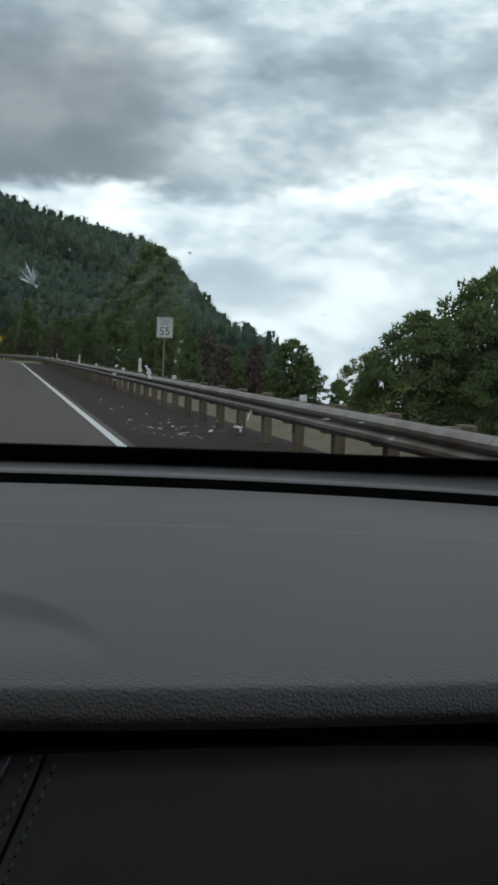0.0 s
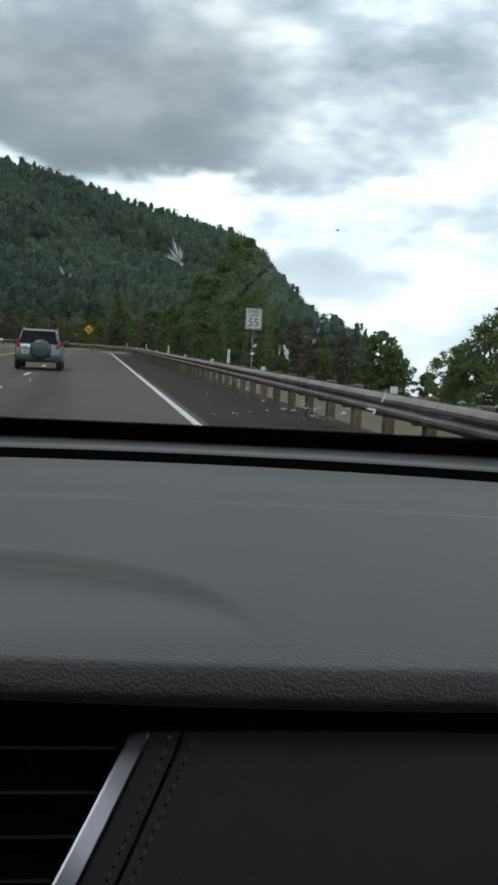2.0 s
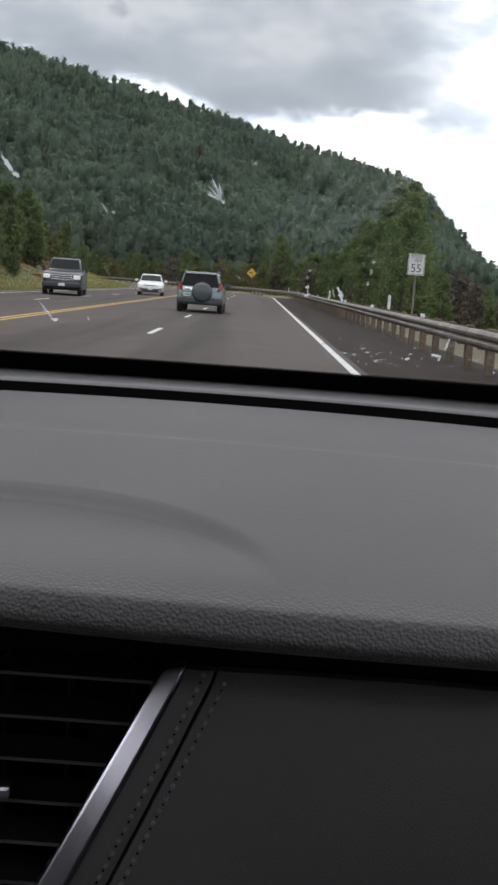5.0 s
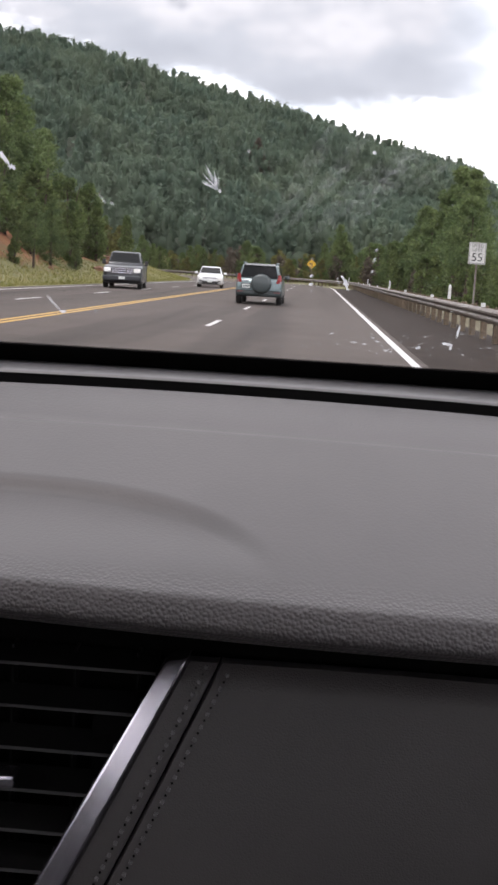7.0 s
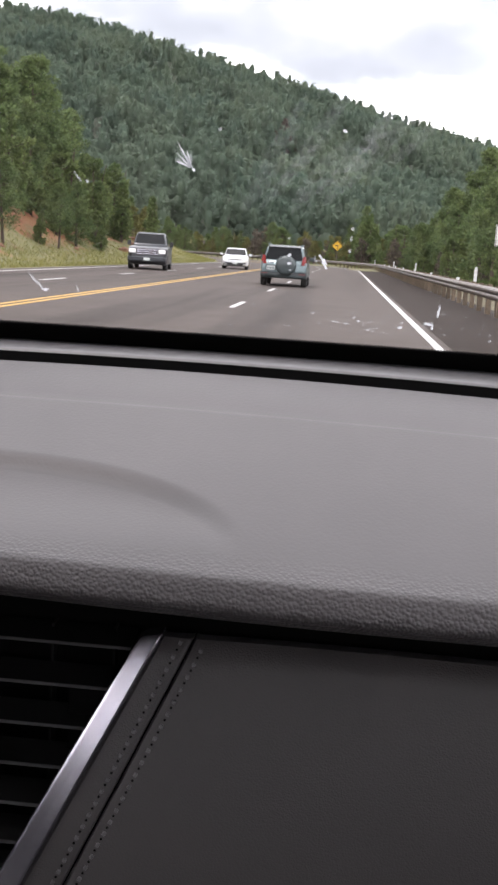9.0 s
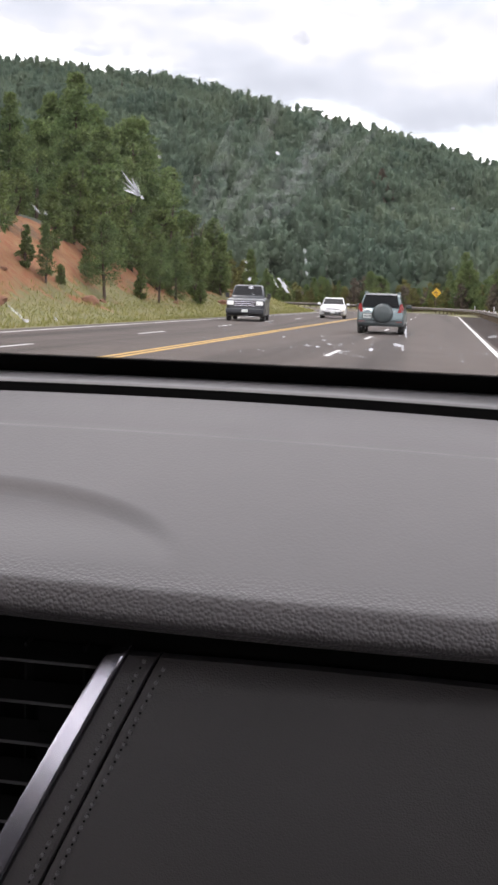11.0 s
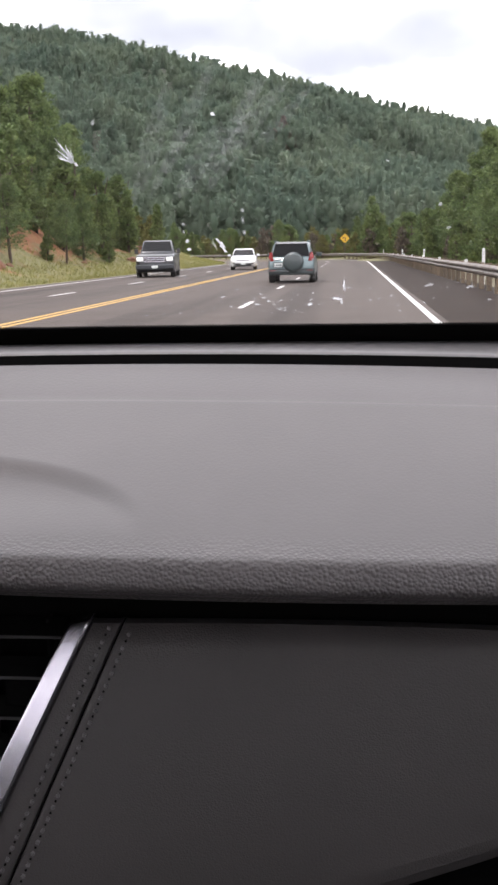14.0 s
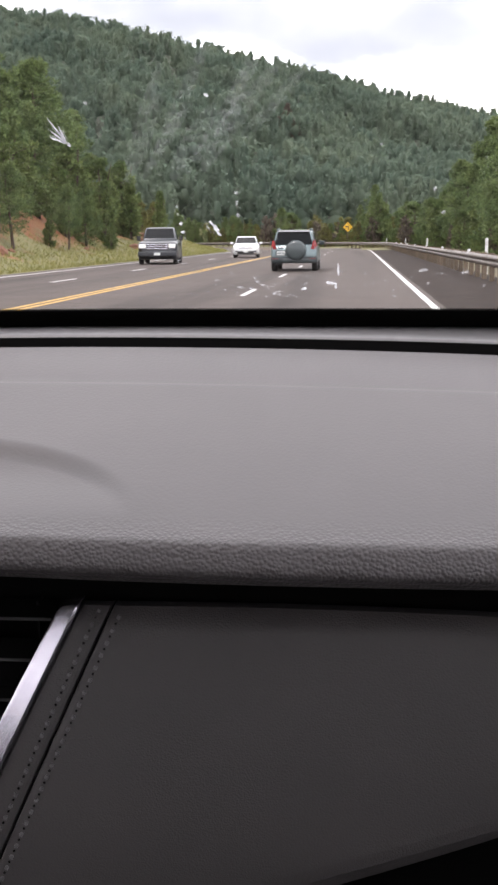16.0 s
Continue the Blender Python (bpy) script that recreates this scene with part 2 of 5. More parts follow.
M_BLACK = surface("black plastic", (0.012, 0.012, 0.012), 0.6, other=(0.018, 0.018, 0.018), scale=20, bump=0.1, bump_scale=400, bump_far=0.0004)
# near black for the glass band, and for sheets that imitate shade in recesses
M_FRIT_AND_SHADE = surface("ceramic black, also for recess shade", (0.0022, 0.0022, 0.0022), 0.8, spec=0.04)
M_CHROME = surface("brushed satin chrome", (0.66, 0.64, 0.70), 0.27, 1.0, other=(0.58, 0.56, 0.63), scale=40, bump=0.05, bump_scale=300, bump_far=0.0003)
M_THREAD = surface("dark grey thread", (0.125, 0.122, 0.125), 0.4, other=(0.095, 0.093, 0.096), scale=300)
M_LINER = surface("grey headliner", (0.25, 0.245, 0.24), 0.95, other=(0.22, 0.215, 0.21), scale=30)
M_TRIM = surface("dark cabin trim", (0.036, 0.036, 0.037), 0.8, other=(0.03, 0.03, 0.031), scale=20)
M_GLASS = clear_glass("windscreen glass", (0.96, 0.97, 0.97), 0.025)
M_SPLAT = smear_mat("dried white spatter", (0.55, 0.56, 0.58), 0.60)
M_DROP = smear_mat("dried drop rims", (0.55, 0.57, 0.59), 0.19)
M_SPLAT_FAINT = smear_mat("thin dried water marks", (0.55, 0.57, 0.59), 0.14)


# ---- building helpers ----
def mesh_of(name, verts, faces, material, smooth=False):
    me = bpy.data.meshes.new(name)
    me.from_pydata([tuple(v) for v in verts], [], [tuple(f) for f in faces])
    me.materials.append(material)
    if smooth:
        me.polygons.foreach_set("use_smooth", [True] * len(me.polygons))
    me.update()
    return me


def part(name, bm, material, parent=None, label="", smooth=False):
    me = bpy.data.meshes.new(name)
    bmesh.ops.recalc_face_normals(bm, faces=bm.faces)
    bm.to_mesh(me)
    bm.free()
    me.materials.append(material)
    if smooth:
        me.polygons.foreach_set("use_smooth", [True] * len(me.polygons))
    ob = new(name, me)
    if parent:
        ob.parent = parent
    return tagged(ob, label)


def part_raw(name, me, parent=None, label=""):
    ob = new(name, me)
    if parent:
        ob.parent = parent
    return tagged(ob, label)


def box(bm, x0, x1, y0, y1, z0, z1, bevel=0.0, seg=2):
    vs = [bm.verts.new((x, y, z)) for x in (x0, x1) for y in (y0, y1) for z in (z0, z1)]
    fs = [bm.faces.new([vs[i] for i in q]) for q in ((0, 1, 3, 2), (4, 6, 7, 5), (0, 4, 5, 1), (2, 3, 7, 6), (0, 2, 6, 4), (1, 5, 7, 3))]
    if bevel:
        bmesh.ops.bevel(bm, geom=list({e for f in fs for e in f.edges}), offset=bevel, segments=seg, affect="EDGES", profile=0.6)
    return bm


def box_bm(*a, **k):
    return box(bmesh.new(), *a, **k)


def loft(bm, rings, cap=True, closed=True):
    """Joins rings of equally many points with quads."""
    rs = [[bm.verts.new(p) for p in r] for r in rings]
    n = len(rs[0])
    for a, b in zip(rs, rs[1:]):
        for i in range(n if closed else n - 1):
            j = (i + 1) % n
            bm.faces.new((a[i], a[j], b[j], b[i]))
    if cap and closed:
        bm.faces.new(rs[0][::-1])
        bm.faces.new(rs[-1])
    return bm


def cylinder(bm, p, q, r0, r1=None, n=12):
    p, q = Vector(p), Vector(q)
    r1 = r0 if r1 is None else r1
    side = (q - p).orthogonal().normalized()
    other = (q - p).normalized().cross(side)
    ring = lambda c, r: [c + (side * math.cos(a) + other * math.sin(a)) * r for a in (math.tau * i / n for i in range(n))]
    return loft(bm, [ring(p, r0), ring(q, r1)])


def thing(name, label, category, group="", kind=""):
    return tagged(new(name), label, category, group, kind)


def smooth_step(a, b, v):
    v = np.clip((v - a) / (b - a), 0, 1)
    return v * v * (3 - 2 * v)


# ---- the lie of the land ----
BEND_Y, BEND_R = 112.0, 120.0          # the road bends to the left past BEND_Y
BEND_X = -BEND_R


def along(x, y):
    """Distance from the road's axis x = 0 (to the right) and the way along it, bend included."""
    x, y = np.asarray(x, float), np.asarray(y, float)
    dx, dy = x - BEND_X, y - BEND_Y
    r, a = np.hypot(dx, dy), np.arctan2(dy, dx)
    bent = (y > BEND_Y) & (a < 2.2)
    return np.where(bent, r - BEND_R, x), np.where(bent, BEND_Y + a * BEND_R, y)


def on_road(u, s):
    """The place at u to the right of the axis, s along it."""
    if s <= BEND_Y:
        return Vector((u, s, 0))
    a = (s - BEND_Y) / BEND_R
    return Vector((BEND_X + (BEND_R + u) * math.cos(a), BEND_Y + (BEND_R + u) * math.sin(a), 0))


RIDGE_AZ = np.radians([-180, -90, -50, -25, -15, -13, -11.5, -10, -8.6, -7.4, -5, -2, 1.7, 5.3, 8.3, 11, 14.3, 18.2, 23, 30, 60, 110, 180])  # left positive
RIDGE_EL = np.array([.004, .004, -.01, -.01, -.006, .004, .020, .046, .078, .099, .110, .121, .140, .156, .167, .179, .188, .192, .198, .20, .14, .05, .03])


def waves(x, y):
    return (np.sin(x * .031 + 1.3) * np.cos(y * .027) + .5 * np.sin(x * .083 + y * .071) + .3 * np.sin(x * .19 - y * .23 + .7)
            + .15 * np.sin(x * .53 + y * .41))


def height(x, y):
    x, y = np.asarray(x, float), np.asarray(y, float)
    u, s = along(x, y)
    d = np.maximum(-14.2 - u, 0)
    bank = 1.6 + 3.2 * (1 - smooth_step(58, 92, s))
    left = .22 * np.minimum(d, 5) + bank * smooth_step(3.0, 9.5, d) * .85 + .24 * np.maximum(d - 9, 0)
    left = np.minimum(left, 13) + .22 * smooth_step(1, 6, d) * waves(x * 6, y * 6)
    e = np.maximum(u - 4.6, 0)
    right = .30 * smooth_step(0, 1.0, e) - np.minimum(.20 * np.maximum(e - 1.6, 0), 6.5) + .08 * smooth_step(1, 4, e) * waves(x * 5, y * 5)
    near = np.where(u < 0, left, right)
    az, r = np.arctan2(-x, y), np.hypot(x, y)
    el = np.interp(az, RIDGE_AZ, RIDGE_EL)
    crest = el * 700 - 9
    rise = np.clip((r - 255) / 445, 0, 1) ** .9
    hill = crest * rise * (1 - .85 * smooth_step(720, 1500, r)) + 5.0 * waves(x, y) * smooth_step(300, 420, r) * (1 - smooth_step(600, 720, r))
    land = np.where(r > 250, np.maximum(hill, near * (1 - smooth_step(250, 330, r))), near)
    # past the tall stand the land falls away to a valley
    open_side = smooth_step(math.radians(12.5), math.radians(15.5), -az) * (1 - smooth_step(math.radians(100), math.radians(140), -az)) * smooth_step(30, 60, e)
    return land + (near - .035 * np.maximum(e - 34, 0) - land) * open_side


def ground():
    """One sheet from the verge to the horizon."""
    def steps(a, b, n, p):
        return a + (b - a) * np.linspace(0, 1, n) ** p
    xs = np.unique(np.round(np.concatenate([-steps(14, 60, 70, 1.3), -steps(60, 800, 110, 1.3), -steps(800, 3800, 14, 1.5), [-14, -7, 0, 4.6],
                                            steps(4.6, 40, 40, 1.4), steps(40, 800, 90, 1.4), steps(800, 3800, 14, 1.5)]), 3))
    ys = np.unique(np.round(np.concatenate([-steps(0, 3500, 24, 2.2), steps(0, 250, 190, 1.05), steps(250, 800, 90, 1), steps(800, 4200, 20, 1.6)]), 3))
    X, Y = np.meshgrid(xs, ys)
    Z = height(X, Y) - .02
    nx = len(xs)
    faces = [(j * nx + i, j * nx + i + 1, (j + 1) * nx + i + 1, (j + 1) * nx + i) for j in range(len(ys) - 1) for i in range(nx - 1)]
    me = mesh_of("ground", np.stack([X.ravel(), Y.ravel(), Z.ravel()], 1), faces, M_GROUND, True)
    tagged(new("ground", me), "grassy verge, red earth bank and wooded hillside", "ground", kind="structure")


def ground_material():
    """Dry yellow-green grass by the road, red earth on the cut bank, brown litter under the trees."""
    m = surface("verge and earth", (0.090, 0.092, 0.030), 0.95, other=(0.140, 0.120, 0.050), scale=0.9, bump=0.6, bump_scale=8, bump_far=0.08)
    tr = m.node_tree
    L = tr.links.new
    b = tr.nodes["Principled BSDF"]
    grass = b.inputs["Base Color"].links[0].from_socket
    co = tr.nodes.new("ShaderNodeTexCoord")
    g = tr.nodes.new("ShaderNodeNewGeometry")
    sep = tr.nodes.new("ShaderNodeSeparateXYZ")
    L(g.outputs["Position"], sep.inputs[0])
    n = wire(tr, "ShaderNodeTexNoise", i_2=0.30, i_3=7.0, i_4=0.65)
    L(co.outputs["Object"], n.inputs[0])
    wob = wire(tr, "ShaderNodeMath", operation="MULTIPLY_ADD", i_1=9.0, i_2=-4.5)
    L(n.outputs[0], wob.inputs[0])
    hz = wire(tr, "ShaderNodeMath", operation="ADD")
    L(sep.outputs[2], hz.inputs[0]), L(wob.outputs[0], hz.inputs[1])
    soil_in = tr.nodes.new("ShaderNodeMapRange")
    soil_in.inputs[1].default_value, soil_in.inputs[2].default_value = 1.1, 1.9
    L(hz.outputs[0], soil_in.inputs[0])
    near = tr.nodes.new("ShaderNodeMapRange")
    near.inputs[1].default_value, near.inputs[2].default_value, near.inputs[3].default_value, near.inputs[4].default_value = 100, 125, 1, 0
    L(sep.outputs[1], near.inputs[0])
    soil_here = wire(tr, "ShaderNodeMath", operation="MULTIPLY")
    L(soil_in.outputs[0], soil_here.inputs[0]), L(near.outputs[0], soil_here.inputs[1])
    fine = wire(tr, "ShaderNodeTexNoise", i_2=1.6, i_3=8.0, i_4=0.65)
    L(co.outputs["Object"], fine.inputs[0])
    soil = tr.nodes.new("ShaderNodeValToRGB")
    e = soil.color_ramp.elements
    e[0].position, e[0].color = 0.36, (0.170, 0.050, 0.016, 1)
    e[1].position, e[1].color = 0.66, (0.200, 0.110, 0.045, 1)
    L(fine.outputs[0], soil.inputs[0])
    one = wire(tr, "ShaderNodeMix")
    one.data_type = "RGBA"
    L(soil_here.outputs[0], one.inputs[0]), L(grass, one.inputs[6]), L(soil.outputs[0], one.inputs[7])
    wood_in = tr.nodes.new("ShaderNodeMapRange")
    wood_in.inputs[1].default_value, wood_in.inputs[2].default_value = 4.2, 5.6
    L(hz.outputs[0], wood_in.inputs[0])
    two = wire(tr, "ShaderNodeMix")
    two.data_type = "RGBA"
    two.inputs[7].default_value = (0.036, 0.044, 0.028, 1)
    L(wood_in.outputs[0], two.inputs[0]), L(one.outputs[2], two.inputs[6])
    # the far side of the valley is wooded
    far_in = tr.nodes.new("ShaderNodeMapRange")
    far_in.inputs[1].default_value, far_in.inputs[2].default_value = 26, 44
    L(sep.outputs[0], far_in.inputs[0])
    woods_far = wire(tr, "ShaderNodeMix")
    woods_far.data_type = "RGBA"
    woods_far.inputs[7].default_value = (0.036, 0.044, 0.028, 1)
    L(far_in.outputs[0], woods_far.inputs[0]), L(two.outputs[2], woods_far.inputs[6])
    # bare brown dirt behind the rail
    dirt_in = tr.nodes.new("ShaderNodeMapRange")
    dirt_in.inputs[1].default_value, dirt_in.inputs[2].default_value, dirt_in.inputs[4].default_value = 2.5, 5.0, 0.75
    L(sep.outputs[0], dirt_in.inputs[0])
    dirt_far = tr.nodes.new("ShaderNodeMapRange")
    dirt_far.inputs[1].default_value, dirt_far.inputs[2].default_value, dirt_far.inputs[3].default_value, dirt_far.inputs[4].default_value = 240, 400, 1, 0
    L(sep.outputs[1], dirt_far.inputs[0])
    dirt = wire(tr, "ShaderNodeMath", operation="MULTIPLY")
    L(dirt_in.outputs[0], dirt.inputs[0]), L(dirt_far.outputs[0], dirt.inputs[1])
    bare = tr.nodes.new("ShaderNodeValToRGB")
    bare.color_ramp.elements[0].position, bare.color_ramp.elements[0].color = 0.35, (0.050, 0.039, 0.027, 1)
    bare.color_ramp.elements[1].position, bare.color_ramp.elements[1].color = 0.68, (0.095, 0.074, 0.045, 1)
    L(fine.outputs[0], bare.inputs[0])
    three = wire(tr, "ShaderNodeMix")
    three.data_type = "RGBA"
    L(dirt.outputs[0], three.inputs[0]), L(woods_far.outputs[2], three.inputs[6]), L(bare.outputs[0], three.inputs[7])
    L(three.outputs[2], b.inputs["Base Color"])
    return m


M_GROUND = ground_material()
ground()


def ribbon(name, u0, u1, s0, s1, z0, z1, material, step=4.0, label="", category="", parent=None):
    """A strip along the road with thickness."""
    n = max(2, int((s1 - s0) / step) + 1)
    bm = bmesh.new()
    rings = []
    for s in np.linspace(s0, s1, n):
        a, b = on_road(u0, s), on_road(u1, s)
        rings.append([(a.x, a.y, z0), (b.x, b.y, z0), (b.x, b.y, z1), (a.x, a.y, z1)])
    loft(bm, rings)
    ob = part(name, bm, material, parent)
    return tagged(ob, label, category, kind="" if parent else "structure")


ribbon("road", -13.4, 1.56, -60, 330, -0.12, 0.0, M_ASPHALT, label="worn dark grey four-lane asphalt road", category="road")
ribbon("road_shoulder", 1.56, 4.3, -60, 330, -0.12, -0.004, M_SHOULDER, label="dark stained asphalt shoulder beside the rail", category="shoulder")
ribbon("edge_line", 1.30, 1.43, -60, 330, 0.001, 0.006, M_WHITE_LINE, label="solid white painted edge line", category="road marking")
ribbon("edge_line", -12.62, -12.48, -60, 330, 0.001, 0.006, M_WHITE_LINE, label="solid white painted edge line", category="road marking")
for u in (-6.20, -6.45):
    ribbon("centre_line", u - .06, u + .06, -60, 330, 0.001, 0.006, M_YELLOW_LINE, label="solid yellow painted centre line", category="road marking")
for u, first in ((-2.55, 12.3), (-9.35, 9.0)):
    s = first - 24.4
    while s < 300:
        tagged(ribbon("lane_dash", u - .06, u + .06, s, s + 3.05, 0.001, 0.006, M_WHITE_LINE, step=1.6, label="white painted lane dash",
                      category="road marking"), group="lane dashes")
        s += 12.2

# ---- the guard rail ----
M_STEEL = surface("weathered galvanised steel", (0.20, 0.18, 0.165), 0.55, 0.75, other=(0.11, 0.08, 0.06), scale=2.2, lo=0.42, hi=0.7, bump=0.2, bump_scale=40)
M_POST = surface("weathered timber post", (0.13, 0.095, 0.062), 0.9, other=(0.07, 0.053, 0.038), scale=14, bump=0.4, bump_scale=50, bump_far=0.004, tone=0.25)
RAIL_U = 3.55


def guardrail():
    rail = thing("guardrail", "rusty steel beam guardrail on timber posts", "guardrail")
    prof = [(0, .45), (-.035, .47), (-.075, .51), (-.075, .55), (-.03, .585), (0, .60), (-.03, .615), (-.075, .65), (-.075, .69), (-.035, .73), (0, .755)]
    ring = prof + [(a + .006, z) for a, z in prof[::-1]]
    span = 3.81
    s = -30.0
    while s < 320:
        bm = bmesh.new()
        n = 2 if s < BEND_Y - 4 else 3
        rings = []
        for q in np.linspace(s - .12, s + span, n):
            lap = -.008 if q < s else 0
            rings.append([tuple(on_road(RAIL_U + a + lap, q) + Vector((0, 0, z))) for a, z in ring])
        loft(bm, rings)
        part("beam", bm, M_STEEL, rail)
        s += span
    me_post = box_bm(-.07, .07, -.09, .09, -.3, .78, .012, 1)
    post = part("post", me_post, M_POST, rail)
    block = part("spacer_block", box_bm(-.07, .07, -.075, .075, .42, .76, .01, 1), M_POST, rail)
    i = 0
    s = -29.0
    while s < 320:
        for src, off in ((post, .225), (block, .078)):
            ob = src if i == 0 else src.copy()
            if i:
                scene.collection.objects.link(ob)
            c = on_road(RAIL_U + off, s)
            ob.matrix_local = Matrix.Translation((c.x, c.y, 0)) @ Matrix.Rotation(max(0, s - BEND_Y) / BEND_R, 4, "Z")
        i += 1
        s += 1.905
    # small white reflectors on top of the beam
    for k in range(9):
        c = on_road(RAIL_U + .05, 14 + 11.43 * k)
        part("reflector", box_bm(c.x - .05, c.x + .05, c.y - .012, c.y + .012, .757, .85, .006, 1), M_REFLECT, rail, "small white reflector")


M_REFLECT = surface("white reflector plastic", (0.55, 0.56, 0.56), 0.35, other=(0.46, 0.47, 0.47), scale=30)
guardrail()

# ---- the cabin round the camera ----
GLASS_Y, GLASS_Z, RAKE = 1.01, 1.15, 0.71


def glass_y(x, z, bow=0.10):
    return GLASS_Y - (z - GLASS_Z) / RAKE - bow * (x + .1) ** 2


def sheet(bm, xs, rows, thick):
    """A bent sheet: rows(x) gives the points of a profile at x; thickened downwards along thick."""
    top = [[bm.verts.new((x, y, z)) for y, z in rows(x)] for x in xs]
    low = [[bm.verts.new((x, y + thick[0], z + thick[1])) for y, z in rows(x)] for x in xs]
    n = len(top[0])
    for i in range(len(xs) - 1):
        for j in range(n - 1):
            bm.faces.new((top[i][j], top[i][j + 1], top[i + 1][j + 1], top[i + 1][j]))
            bm.faces.new((low[i][j + 1], low[i][j], low[i + 1][j], low[i + 1][j + 1]))
    # the rim has points of its own, so that shading stays clean along it
    again = lambda q: [bm.verts.new(v.co) for v in q]
    for j in (0, n - 1):
        a, b = again([r[j] for r in top]), again([r[j] for r in low])
        for i in range(len(xs) - 1):
            bm.faces.new((a[i], a[i + 1], b[i + 1], b[i]))
    for i in (0, len(xs) - 1):
        a, b = again(top[i]), again(low[i])
        for j in range(n - 1):
            bm.faces.new((a[j + 1], a[j], b[j], b[j + 1]))
    return bm


CAR_L, CAR_R = -1.08, 0.46


def cabin():
    """Plain walls that close the car round the camera."""
    shell = thing("car_cabin", "plain dark grey car cabin shell with a pale headliner", "car cabin", kind="structure")
    part("roof_liner", box_bm(CAR_L, CAR_R, -1.9, .34, 1.62, 1.66, .01, 1), M_LINER, shell)
    part("floor_pan", box_bm(CAR_L, CAR_R, -1.9, 1.20, .22, .28, .01, 1), M_TRIM, shell)
    part("rear_wall", box_bm(CAR_L, CAR_R, -1.94, -1.9, .0, 1.12), M_TRIM, shell)
    part("rear_header", box_bm(CAR_L, CAR_R, -1.94, -1.9, 1.54, 1.62), M_TRIM, shell)
    part("firewall", box_bm(CAR_L, CAR_R, 1.16, 1.20, 0.0, 1.02), M_TRIM, shell)
    for x0, x1 in ((CAR_L - .06, CAR_L), (CAR_R, CAR_R + .06)):
        part("door_wall", box_bm(x0, x1, -1.9, 1.2, 0.0, 1.02), M_TRIM, shell)
        part("window_pillar", box_bm(x0, x1, -1.94, -1.6, 1.02, 1.64), M_TRIM, shell)
        part("window_pillar", box_bm(x0, x1, -.55, -.40, 1.02, 1.64), M_TRIM, shell)
        bm = bmesh.new()
        loft(bm, [[(x0, 1.16, 1.02), (x1, 1.16, 1.02), (x1, 1.06, 1.02), (x0, 1.06, 1.02)],
                  [(x0, .40, 1.64), (x1, .40, 1.64), (x1, .28, 1.64), (x0, .28, 1.64)]])
        part("front_pillar", bm, M_TRIM, shell)


cabin()
XS = np.concatenate([np.linspace(CAR_L + .004, -.6, 8), np.linspace(-.58, .40, 50), [CAR_R - .004]])


def windscreen():
    screen = thing("windscreen", "clear curved windscreen with a black ceramic lower band and dirt spatter", "windscreen")
    bm = bmesh.new()
    xs = np.linspace(CAR_L, CAR_R, 15)
    zs = np.linspace(1.11, 1.635, 12)
    sheet(bm, xs, lambda x: [(glass_y(x, z), z) for z in zs], (.0, .004))
    pane = part("pane", bm, M_GLASS, screen, smooth=True)
    pane.visible_shadow = False
    bm = bmesh.new()
    sheet(bm, np.linspace(CAR_L, CAR_R, 33), lambda x: [(glass_y(x, z) - .004, z - .002) for z in (1.100, 1.128, FRIT_TOP(x))], (0, -.0015))
    part("ceramic_band", bm, M_FRIT_AND_SHADE, screen, "matt ceramic black, also for recess shade")
    # the fine dotted rim of the band
    verts, faces = [], []
    for x in np.arange(-.62, .36, .0026):
        z = FRIT_TOP(x) - .0016
        y = glass_y(x, z) - .0045
        k = len(verts)
        verts += [(x - .0007, y, z - .0006), (x + .0007, y, z - .0006), (x + .0007, y - .0008, z + .0006), (x - .0007, y - .0008, z + .0006)]
        faces.append((k, k + 1, k + 2, k + 3))
    tagged(part_raw("band_dots", mesh_of("band_dots", verts, faces, M_FRIT_AND_SHADE), screen), kind="stuff")


def FRIT_TOP(x):
    return 1.1676 - 0.0047 * x - 0.0057 * x * x


windscreen()


